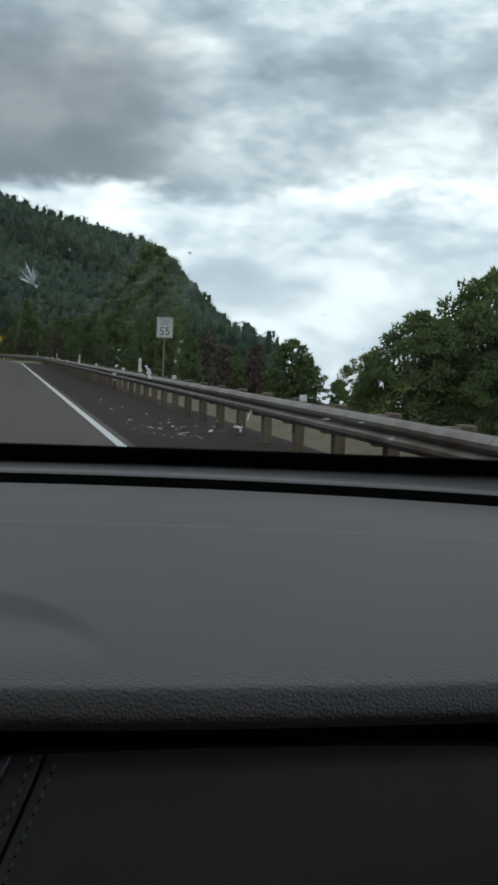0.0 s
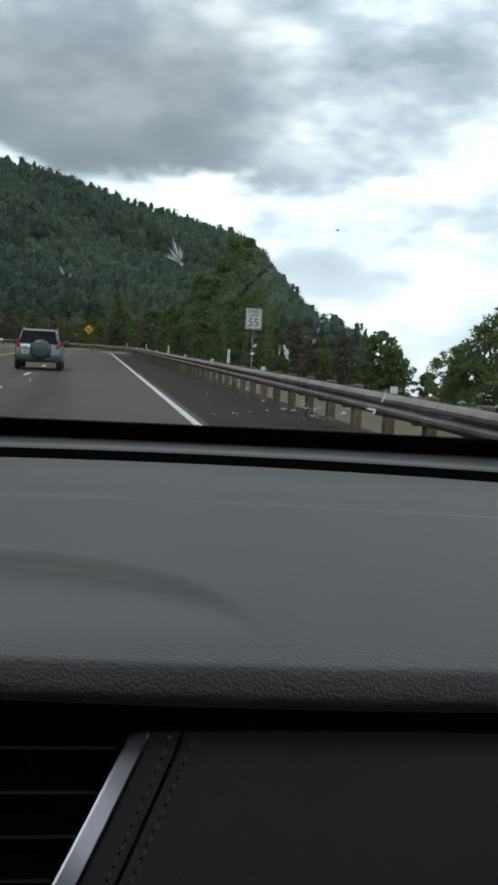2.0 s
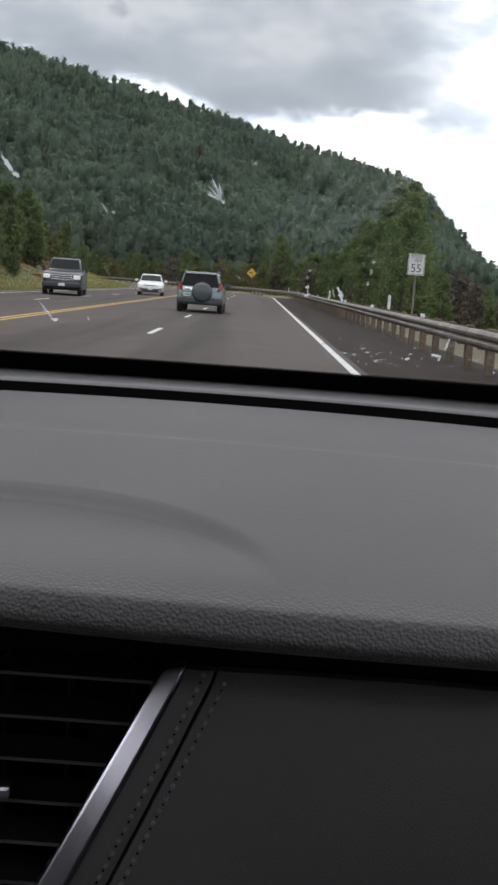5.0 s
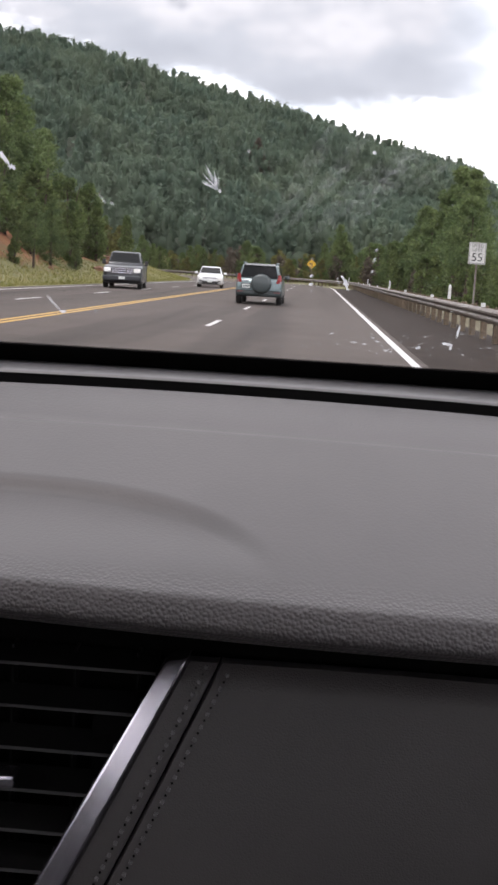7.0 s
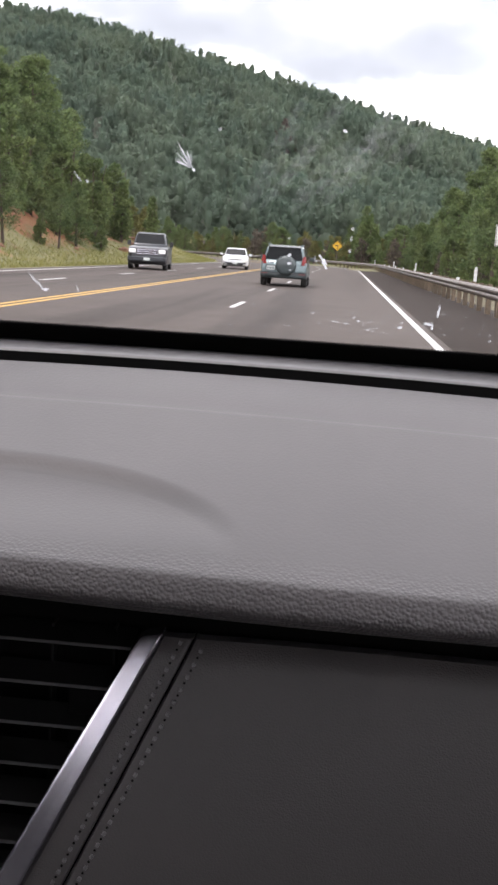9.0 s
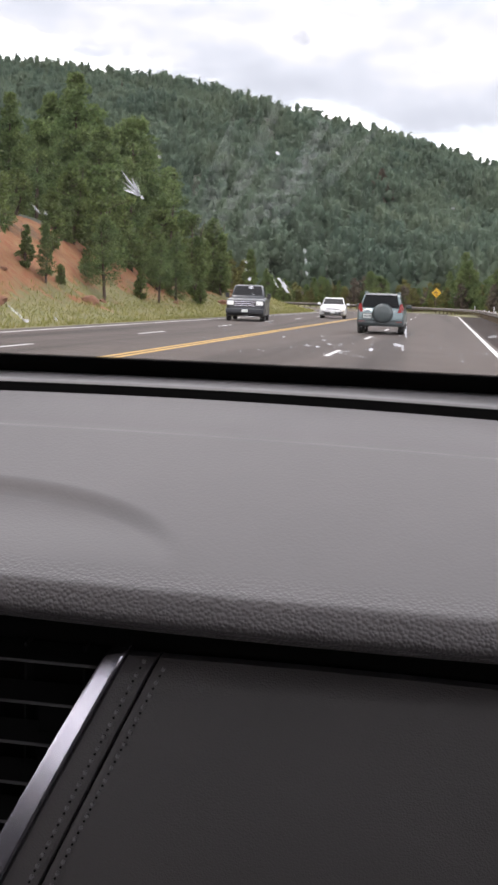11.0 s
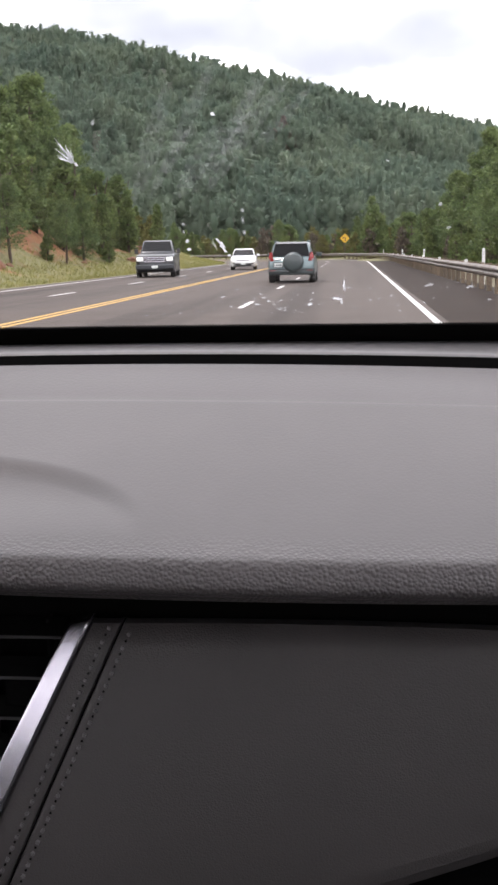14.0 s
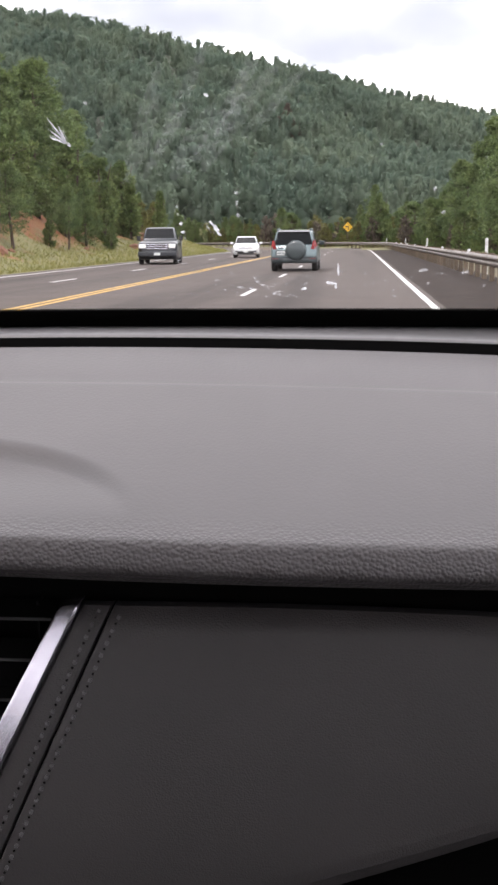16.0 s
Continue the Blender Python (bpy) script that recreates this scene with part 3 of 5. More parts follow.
def dashboard():
    dash = thing("dashboard", "dark grey grained plastic dashboard with a leather lower panel", "dashboard")

    def edge(x):   # how far the lip lies back at the sides
        q = max(-.55, min(.5, x))
        return .16 * q * q

    def strip_low(x):
        return 1.1416 - 0.0256 * x - 0.0486 * x * x

    # strip behind the pad
    def strip(x):
        y = glass_y(x, 1.14) - .012
        f = .946 - .02 * x * x
        t, b = 1.1487 - 0.0065 * x - 0.0090 * x * x, strip_low(x)
        return [(y + .02, t - .02), (y, t - .0017), (y - .006, t), (f + .012, b + .0030), (f + .003, b + .0016), (f, b), (f - .002, b - .02), (f, 1.09)]
    bm = bmesh.new()
    sheet(bm, XS, strip, (.004, -.006))
    part("defroster_strip", bm, M_STRIP, dash, "satin grey strip along the glass", True)
    bm = bmesh.new()
    sheet(bm, XS, lambda x: [(1.04 - .1 * (x + .1) ** 2, 1.085), (.90, 1.082)], (0, -.01))
    part("groove_floor", bm, M_BLACK, dash, "black groove behind the pad")

    # near-black sheet over the strip's front, standing in for the groove's shade
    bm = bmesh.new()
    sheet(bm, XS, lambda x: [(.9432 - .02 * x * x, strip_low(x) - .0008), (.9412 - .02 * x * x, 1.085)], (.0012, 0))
    part("groove_wall", bm, M_FRIT_AND_SHADE, dash, "thin black sheet for the shade in the groove")

    # the soft pad from the groove down to the lip
    def pad(x):
        drop = -0.0016 + 0.0279 * x + 0.0530 * x * x
        far = .934 - .015 * x - .05 * x * x
        e = edge(x)
        # a shallow raised field by the middle of the car
        pts = [(far + .002, 1.09), (far + .003, 1.121), (far - .001, 1.1262), (far - .008, 1.1268)]
        cy = .860 - .05 * x - .03 * x * x
        pts += [(cy + .012, 1.1076), (cy + .004, 1.1049), (cy + .0020, 1.1043), (cy + .0008, 1.1041), (cy - .0012, 1.1040), (cy - .0024, 1.1037), (cy - .004, 1.1032)]
        for k in range(1, 85):
            q = k / 84
            y = cy - .004 + (.6625 + e - cy + .004) * q
            z = 1.1032 + (1.0329 - 1.1032) * q
            pts.append((y, z + bump(x, y)))
        pts += [(.6604 + e, 1.0317), (.6588 + e, 1.0297), (.6575 + e, 1.0264), (.6562 + e, 1.0224), (.6551 + e, 1.0184), (.6546 + e, 1.0146),
                (.6553 + e, 1.0110), (.6590 + e, 1.0072), (.672 + e, 1.0035), (.70 + e, 1.001), (.86, 1.000)]
        pts = [(y, z + .005 - drop * min(1, max(0, (y - .66) / .27))) for y, z in pts]
        return pts

    def bump(x, y):
        # an oval hollow with a clear rim, its end rounded
        r = (abs((x + .42) / .26) ** 2.5 + (max(y - .66, 0) / .135) ** 2.5) ** .4
        return -.0085 * (1 - float(smooth_step(.950, 1.016, np.array(r)))) * float(smooth_step(.685, .775, np.array(y)))
    bm = bmesh.new()
    sheet(bm, np.concatenate([np.linspace(CAR_L + .004, -.6, 8), np.linspace(-.59, .42, 260), [CAR_R - .004]]), pad, (.004, -.004))
    part("pad", bm, M_PAD, dash, "grained grey upper pad with a rounded lip", True)

    # lower panel, in two halves that meet at the seam
    def seam(z):
        return -0.2063 + (z - .938) * 0.449

    def trim_edge(z):
        return -.2272 + (z - .9487) * .482

    def face(z):
        return .80 + (z - .944) * .35 + .73 * (z - .944) ** 2

    def py(z):   # the leather rolls back along its top
        return face(z) + .007 * max(0, (z - .926) / .018) ** 2
    top_edge = lambda x: .9432 - .012 * x - .06 * x * x
    zs = np.concatenate([np.linspace(top_edge(-.21), .922, 12), np.linspace(.918, .70, 14)])
    foot = lambda x: max(.70, min(.86, .751 + .42 * x + .25 * max(x, 0) ** 2))

    def solid(bm):
        bmesh.ops.remove_doubles(bm, verts=bm.verts, dist=1e-5)
        ext = bmesh.ops.extrude_face_region(bm, geom=list(bm.faces))
        bmesh.ops.translate(bm, verts=[v for v in ext["geom"] if isinstance(v, bmesh.types.BMVert)], vec=(0, .012, 0))
        return bm

    def skin(rings):
        bm = bmesh.new()
        vs = [[bm.verts.new(p) for p in r] for r in rings]
        for va, vb in zip(vs, vs[1:]):
            for i in range(len(va) - 1):
                bm.faces.new((va[i], va[i + 1], vb[i + 1], vb[i]))
        return solid(bm)
    n = 30
    rings = []
    for q in np.concatenate([np.linspace(0, .09, 12), np.linspace(.11, 1, 18)]):
        row = []
        for k in range(n + 3):
            e = (0, .0012, .005)[k] if k < 3 else .012 + (CAR_R + .19) * ((k - 3) / (n - 1))
            z = .9445 + (.70 - .9445) * q
            x = min(seam(z) + .0008 + e, CAR_R - .01)
            z = top_edge(x) + (foot(x) - top_edge(x)) * q
            x = min(seam(z) + .0008 + e, CAR_R - .01 - 1e-4 * (n - k))
            row.append((x, py(z) + (.004, .0008, .0001)[k] if k < 3 else py(z) + .012 * max(0, q - .9) ** 2 * 60, z))
        rings.append(row)
    part("lower_panel", skin(rings), M_PANEL, dash, "black leather lower panel")
    bm = bmesh.new()
    rings = []
    for z in zs:
        s = seam(z) - .0008
        w = trim_edge(z) + .0004
        xs = [w, w + .002, s - .004, s - .0012, s]
        ys = [.003, 0, .0001, .0008, .004]
        rings.append([(x, py(z) + d, z) for x, d in zip(xs, ys)])
    bm.free()
    part("seam_panel", skin(rings), M_PANEL, dash, "black leather strip beside the seam")
    # stitches and their needle holes, one row on each side of the seam
    bm = bmesh.new()
    box(bm, -.0015, .0015, -.0018, .0012, -.0017, .0017, .0011, 2)
    first = part("stitch", bm, M_THREAD, dash)
    pit = part("needle_hole", cylinder(bmesh.new(), (0, -.0008, 0), (0, .001, 0), .0010, .0008, 8), M_FRIT_AND_SHADE, dash, "dark needle hole")
    k = 0
    for row in (-.0092, .0092):
        z = .9405 if row < 0 else .9365
        while z > .712:
            for src, down, lift in ((first, 0, .0010), (pit, .0046, .0002)):
                ob = src if k == 0 else src.copy()
                if k:
                    scene.collection.objects.link(ob)
                ob.matrix_local = Matrix.Translation((seam(z - down) + row, py(z - down) - lift, z - down)) @ pose(0, 0, 0, -11, 24, 0)
            k += 1
            z -= .0093
    # air vent with its satin trim
    vent = new("air_vent")
    vent.parent = dash
    tagged(vent, "black louvred centre air vent")
    w = trim_edge

    def trim_ring(z, wide, deep):
        x = w(z)
        y = face(z) + .003 * max(0, (z - .930) / .019) ** 2
        k = min(1, wide / .012)
        return [(x, y + .004, z), (x + .0002, y - .0020, z), (x - .0008 * k, y - .0044, z), (x - .0026 * k, y - .0056, z), (x - wide * .5, y - .0050, z),
                (x - wide + .0026 * k, y - .0046, z), (x - wide + .0009 * k, y - .0036, z), (x - wide, y - .0012, z), (x - wide, y + deep, z), (x, y + deep, z)]
    bm = bmesh.new()
    rings = [trim_ring(.9490, .0008, .008)]
    for z, wd in ((.9468, .0040), (.9458, .0112), (.9445, .0148), (.9430, .0160)):
        rings.append(trim_ring(z, wd, .012))
    for z in np.linspace(.9415, .69, 40):
        rings.append(trim_ring(z, .0166 + .0056 * (1 - ((z - .69) / .2515) ** 1.7), .012))
    # each facet of the bar keeps its own edge
    n_ring = len(rings[0])
    for k in range(n_ring):
        cols = [[bm.verts.new(r[i % n_ring]) for r in rings] for i in (k, k + 1)]
        for i in range(len(rings) - 1):
            bm.faces.new((cols[0][i], cols[1][i], cols[1][i + 1], cols[0][i + 1]))
    part("trim", bm, M_CHROME, vent, "satin chrome trim", True)
    # backing in near black: the vent's inner shade put into its colour
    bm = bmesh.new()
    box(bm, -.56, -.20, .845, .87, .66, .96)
    part("backing", bm, M_FRIT_AND_SHADE, vent)
    for i in range(9):
        z = .932 - .0305 * i
        bm = bmesh.new()
        x1 = w(z) - .018
        loft(bm, [[(x, py(z) + .006, z + .0012), (x, py(z) + .006, z - .0012), (x, py(z) + .036, z + .004), (x, py(z) + .036, z + .0068)] for x in (-.56, x1)])
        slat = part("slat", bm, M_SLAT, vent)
        # paler bead added in place of the light caught by the slat's edge
        part("edge_bead", cylinder(bmesh.new(), (-.56, py(z) + .0055, z), (x1, py(z) + .0055, z), .0014, n=8), M_TRIM, slat, "added paler bead for the light on the slat edge", True)
    part("slider_tab", box_bm(-.385, -.352, py(.851) - .008, py(.851) + .012, .8465, .8565, .003), M_CHROME, vent, "small chrome slider tab")
    for x in (-.52, -.47, -.42, -.37, -.32, -.27):
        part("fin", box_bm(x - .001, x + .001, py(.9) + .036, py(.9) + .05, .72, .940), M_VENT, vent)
    # near-black sheets imitate the shade under the pad and behind the panel
    part("fascia", box_bm(-.56, CAR_R - .01, .835, .85, .955, .999), M_FRIT_AND_SHADE, dash, "near-black sheet for the shade under the pad")
    part("recess_wall", box_bm(-.212, CAR_R - .01, .836, .851, .86, .9549), M_FRIT_AND_SHADE, dash, "added black wall for the shade behind the panel")
    # black box behind the slanted foot, in place of the dark corner's shade
    part("recess_back", box_bm(-.30, CAR_R - .01, .800, .83, .60, .90), M_FRIT_AND_SHADE, dash, "added black box for the shade below the panel")
    part("under_tray", box_bm(CAR_L + .01, CAR_R - .01, .775, 1.16, .60, .66, .01, 1), M_BLACK, dash)
    part("side_fascia", box_bm(CAR_L + .01, -.56, .80, .85, .66, .992, .01, 1), M_BLACK, dash)


# slat faces darkened so that only the paler bead reads as lit
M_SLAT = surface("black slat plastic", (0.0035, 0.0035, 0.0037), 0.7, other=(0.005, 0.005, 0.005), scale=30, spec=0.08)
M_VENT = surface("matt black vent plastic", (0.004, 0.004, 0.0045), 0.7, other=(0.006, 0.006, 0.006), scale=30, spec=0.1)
dashboard()

# ---- vehicles ----
M_PAINT_SUV = surface("grey-green metallic paint", (0.120, 0.165, 0.172), 0.32, 0.35, other=(0.100, 0.140, 0.147), scale=3, coat=0.6)
M_PAINT_LOW = surface("dark grey-green bumper plastic", (0.032, 0.043, 0.045), 0.5, other=(0.026, 0.035, 0.036), scale=5)
M_COVER = surface("moulded grey-green wheel cover", (0.038, 0.051, 0.052), 0.35, other=(0.032, 0.043, 0.045), scale=4, coat=0.3)
M_PAINT_WHITE = surface("white car paint", (0.62, 0.63, 0.64), 0.3, other=(0.55, 0.56, 0.57), scale=3, coat=0.6)
M_PAINT_DARK = surface("dark blue-grey car paint", (0.018, 0.021, 0.026), 0.3, 0.2, other=(0.026, 0.029, 0.034), scale=3, coat=0.35)
M_CARGLASS = surface("dark tinted car glass", (0.008, 0.009, 0.010), 0.18, spec=0.12)
M_RED = surface("red lamp lens", (0.26, 0.022, 0.022), 0.25, other=(0.18, 0.013, 0.014), scale=20, coat=0.5)
M_DULL_RED = surface("dull red reflector", (0.16, 0.020, 0.020), 0.35, other=(0.12, 0.015, 0.016), scale=20)
M_LENS = surface("clear lamp lens", (0.90, 0.90, 0.88), 0.15, 0.0, other=(0.72, 0.72, 0.72), scale=25, coat=0.8)
M_TYRE = surface("black tyre rubber", (0.018, 0.018, 0.018), 0.85, other=(0.028, 0.027, 0.026), scale=12)
M_RIM = surface("cast alloy rim", (0.50, 0.50, 0.51), 0.35, 0.9, other=(0.40, 0.40, 0.41), scale=12)
M_PLATE = surface("pale plate", (0.55, 0.58, 0.56), 0.5, other=(0.48, 0.50, 0.49), scale=12)
M_INK = surface("dark ink", (0.05, 0.06, 0.07), 0.6)


def rounded(hw, z0, z1, y, r=0.12, n=5, taper=0.0):
    """A ring round the car at y: a box with rounded corners, its top narrower by taper."""
    pts = []
    for cx, cz, a0 in ((1, 1, 0), (-1, 1, 90), (-1, 0, 180), (1, 0, 270)):
        for k in range(n):
            a = math.radians(a0 + 90 * k / (n - 1))
            zc = z1 - r if cz else z0 + r
            x = cx * (hw - r) + r * math.cos(a)
            z = zc + r * math.sin(a)
            pts.append((x * (1 - taper * (z - z0) / (z1 - z0)), y, z))
    return pts


def wheel(car, x, y, r=.345, w=.225):
    out = 1 if x > 0 else -1
    prof = [(r * .60, -w / 2), (r * .9, -w / 2), (r, -w * .36), (r, w * .36), (r * .9, w / 2), (r * .60, w / 2)]
    n = 24
    bm = bmesh.new()
    rings = [[(x + b, y + a * math.cos(math.tau * i / n), r + a * math.sin(math.tau * i / n)) for a, b in prof] for i in range(n)]
    rs = [[bm.verts.new(p) for p in q] for q in rings]
    for i in range(n):
        for j in range(len(prof)):
            bm.faces.new((rs[i][j], rs[i][(j + 1) % 6], rs[(i + 1) % n][(j + 1) % 6], rs[(i + 1) % n][j]))
    w_ob = part("wheel", bm, M_TYRE, car, "black road wheel", True)
    bm = bmesh.new()
    cylinder(bm, (x - out * w * .2, y, r), (x + out * w * .30, y, r), r * .60, n=20)
    for i in range(5):
        a = math.tau * i / 5
        c, s_ = math.cos(a), math.sin(a)
        cylinder(bm, (x + out * w * .32, y, r), (x + out * w * .36, y + c * r * .56, r + s_ * r * .56), .045, .03, 6)
    part("rim", bm, M_RIM, w_ob, "cast alloy rim")


def quad_panel(name, pts, thick, material, parent, label="", bevel=0.0):
    """A flat panel through the points, thickened along its normal."""
    bm = bmesh.new()
    f = bm.faces.new([bm.verts.new(p) for p in pts])
    f.normal_update()
    n = f.normal.copy()
    ext = bmesh.ops.extrude_face_region(bm, geom=[f])
    bmesh.ops.translate(bm, verts=[v for v in ext["geom"] if isinstance(v, bmesh.types.BMVert)], vec=n * thick)
    if bevel:
        bmesh.ops.bevel(bm, geom=list(bm.edges), offset=bevel, segments=1, affect="EDGES")
    return part(name, bm, material, parent, label)


def suv():
    car = thing("suv", "grey-green compact SUV with a covered spare wheel on its tailgate", "car")
    bm = bmesh.new()
    loft(bm, [rounded(.84, .42, 1.06, 0.02, .12), rounded(.885, .36, 1.09, .10, .14), rounded(.905, .32, 1.10, .5, .15), rounded(.905, .30, 1.08, 2.6, .15),
              rounded(.90, .30, 1.03, 3.3, .18), rounded(.86, .34, .95, 4.0, .18), rounded(.72, .42, .85, 4.22, .16)])
    part("body", bm, M_PAINT_SUV, car, smooth=True)
    bm = bmesh.new()
    loft(bm, [rounded(.83, 1.00, 1.60, .06, .10, taper=.22), rounded(.85, 1.00, 1.655, .32, .12, taper=.22), rounded(.86, 1.00, 1.685, 1.2, .12, taper=.22),
              rounded(.86, 1.00, 1.665, 2.1, .12, taper=.22), rounded(.85, 1.00, 1.10, 3.05, .045, taper=.10)])
    part("cabin", bm, M_PAINT_SUV, car, smooth=True)
    part("rear_bumper", loft(bmesh.new(), [rounded(.80, .36, .60, -.07, .06), rounded(.89, .34, .63, 0, .08), rounded(.915, .33, .63, .35, .08)]), M_PAINT_LOW, car,
         "dark lower bumper", True)
    part("bumper_step", box_bm(-.80, .80, -.10, -.04, .585, .625, .012), M_PAINT_SUV, car)
    quad_panel("rear_window", [(-.715, .033, 1.10), (.715, .033, 1.10), (.615, .073, 1.56), (-.615, .073, 1.56)], .025, M_CARGLASS, car, "dark tinted rear window")
    part("spoiler", loft(bmesh.new(), [[(-.60, .02, 1.56), (.60, .02, 1.56), (.61, .02, 1.60), (-.61, .02, 1.60)],
                                       [(-.62, .32, 1.60), (.62, .32, 1.60), (.64, .32, 1.675), (-.64, .32, 1.675)]]), M_CARGLASS, car)
    for sx in (-1, 1):
        pts = [(sx * .845, .30, 1.12), (sx * .850, 1.20, 1.12), (sx * .735, 1.20, 1.56), (sx * .735, .55, 1.55)]
        quad_panel("side_window", pts if sx < 0 else pts[::-1], .012, M_CARGLASS, car, "dark side window")
        pts = [(sx * .852, 1.28, 1.12), (sx * .855, 2.75, 1.12), (sx * .735, 2.08, 1.57), (sx * .735, 1.28, 1.56)]
        quad_panel("side_window", pts if sx < 0 else pts[::-1], .012, M_CARGLASS, car, "dark side window")
        bm = bmesh.new()
        loft(bm, [[(sx * .66, -.005, .90), (sx * .86, .03, .90), (sx * .885, .20, .92), (sx * .66, .05, .92)],
                  [(sx * .70, -.012, 1.04), (sx * .865, .03, 1.04), (sx * .89, .24, 1.05), (sx * .70, .06, 1.05)],
                  [(sx * .74, .0, 1.25), (sx * .825, .03, 1.25), (sx * .845, .16, 1.24), (sx * .74, .06, 1.24)]])
        part("tail_lamp", bm, M_RED, car, "red tail lamp")
        part("reflector", box_bm(sx * .72 - .12, sx * .72 + .12, -.085, -.06, .505, .535, .008), M_DULL_RED, car, "small red reflector")
        bm = bmesh.new()
        cylinder(bm, (sx * .63, .28, 1.72), (sx * .66, 2.0, 1.725), .022, n=8)
        for y in (.30, 1.15, 1.98):
            cylinder(bm, (sx * .64, y, 1.63), (sx * .645, y, 1.725), .026, n=8)
        part("roof_rail", bm, M_PAINT_SUV, car)
        part("mirror", box_bm(sx * 1.0 - .11, sx * 1.0 + .11, 2.48, 2.60, 1.06, 1.23, .04), M_PAINT_LOW, car)
        for y in (.72, 3.38):
            wheel(car, sx * .79, y)
    # covered spare wheel
    prof = [(.0, -.235), (.28, -.235), (.36, -.215), (.398, -.16), (.405, -.05), (.39, .0)]
    bm = bmesh.new()
    n = 40
    loft(bm, [[(.09 + max(r, .002) * math.cos(math.tau * i / n), y, .86 + max(r, .002) * math.sin(math.tau * i / n)) for i in range(n)] for r, y in prof])
    part("spare_wheel_cover", bm, M_COVER, car, "round moulded spare wheel cover", True)
    plate = part("number_plate", box_bm(-.66, -.34, -.012, .022, .66, .82, .008), M_PLATE, car, "pale number plate")
    for i in range(6):
        part("plate_bar", box_bm(-.635 + .048 * i, -.605 + .048 * i, -.0165, -.0125, .70, .775), M_INK, plate)
    part("plate_recess", box_bm(-.70, -.30, .012, .019, .63, .86, .004), M_PAINT_LOW, car)
    part("door_handle", box_bm(-.62, -.40, -.01, .03, .955, .985, .008), M_CHROME, car)
    part("wiper", box_bm(-.1, .42, .008, .025, 1.125, 1.145, .004), M_BLACK, car)
    part("exhaust", cylinder(bmesh.new(), (.5, -.06, .33), (.5, .3, .34), .03, n=10), M_STEEL, car)
    return car


def oncoming(name, label, paint, L, W, H, belt, hood, cab0, cab1, pickup=False):
    """A car that faces -y: nose at y = 0."""
    car = thing(name, label, "car" if not pickup else "pickup truck")
    h = W / 2
    g = .26 if pickup else .20
    bm = bmesh.new()
    loft(bm, [rounded(h * .80, g + .16, hood - .14, 0.0, .10), rounded(h * .96, g + .02, hood - .05, .14, .12), rounded(h, g, hood, .6, .13),
              rounded(h, g, belt, cab0, .13), rounded(h, g, belt, L - .7, .13), rounded(h * .95, g + .08, belt - (.02 if pickup else .0), L, .12)])
    part("body", bm, paint, car, smooth=True)
    bm = bmesh.new()
    slope = .62 if pickup else .85
    loft(bm, [rounded(h * .92, belt - .08, belt + .02, cab0 - .02, .04, taper=.1), rounded(h * .93, belt - .08, H - .03, cab0 + slope, .09, taper=.22),
              rounded(h * .93, belt - .08, H, (cab0 + cab1) / 2 + .2, .10, taper=.22), rounded(h * .92, belt - .08, H - .06, cab1 - (.1 if pickup else .55), .10, taper=.22),
              rounded(h * .90, belt - .08, belt + .03, cab1 + .25, .04, taper=.1)])
    part("cabin", bm, paint, car, smooth=True)
    k = (H - .10 - belt) / (H - belt)
    quad_panel("windscreen_pane", [(-h * .80, cab0 + .06, belt + .05), (h * .80, cab0 + .06, belt + .05), (h * .68, cab0 + slope * k - .02, H - .10), (-h * .68, cab0 + slope * k - .02, H - .10)],
               .03, M_CARGLASS, car, "dark windscreen")
    for sx in (-1, 1):
        pts = [(sx * h * .90, cab0 + .45, belt + .05), (sx * h * .91, cab1 - .2, belt + .05), (sx * h * .78, cab1 - .6, H - .12), (sx * h * .78, cab0 + slope + .1, H - .12)]
        quad_panel("side_window", pts if sx < 0 else pts[::-1], .015, M_CARGLASS, car, "dark side window")
        bm = bmesh.new()
        x0, x1 = sorted((sx * h * .58, sx * h * .93))
        box(bm, x0, x1, -.05, .20, hood - .34, hood - .13, .03)
        part("headlamp", bm, M_LENS, car, "clear headlamp")
        part("mirror", box_bm(sx * (h + .11) - .10, sx * (h + .11) + .10, cab0 + .35, cab0 + .47, belt, belt + (.26 if pickup else .15), .03), M_BLACK if pickup else paint, car)
        for y in (.92, L - 1.05):
            wheel(car, sx * (h - .12), y, .40 if pickup else .325, .25 if pickup else .215)
        part("fog_lamp", box_bm(sx * h * .70 - .08, sx * h * .70 + .08, -.02, .1, g + .20, g + .28, .015), M_LENS if pickup else M_BLACK, car)
    if pickup:
        part("grille", box_bm(-h * .55, h * .55, -.03, .1, hood - .42, hood - .10, .03), M_BLACK, car, "black grille with chrome bars")
        for i in range(3):
            part("grille_bar", box_bm(-h * .54, h * .54, -.050, -.028, hood - .385 + .1 * i, hood - .345 + .1 * i, .006), M_CHROME, car)
        part("front_bumper", box_bm(-h * .98, h * .98, -.12, .2, .42, .66, .05), M_PAINT_DARK, car, "dark front bumper")
        part("plate", box_bm(-.16, .16, -.135, -.118, .48, .62, .006), M_PLATE, car)
        for x0, x1 in ((-h, -h + .07), (h - .07, h)):
            part("bed_side", box_bm(x0, x1, cab1 + .2, L - .02, belt - .1, belt + .10, .02), paint, car)
    else:
        part("grille", box_bm(-h * .62, h * .62, -.012, .1, .26, .46, .03), M_BLACK, car, "wide black lower grille")
        part("upper_grille", box_bm(-h * .50, h * .50, -.008, .1, hood - .22, hood - .17, .012), M_BLACK, car)
        part("plate", box_bm(-.16, .16, -.03, -.013, .36, .48, .006), M_PLATE, car)
    return car


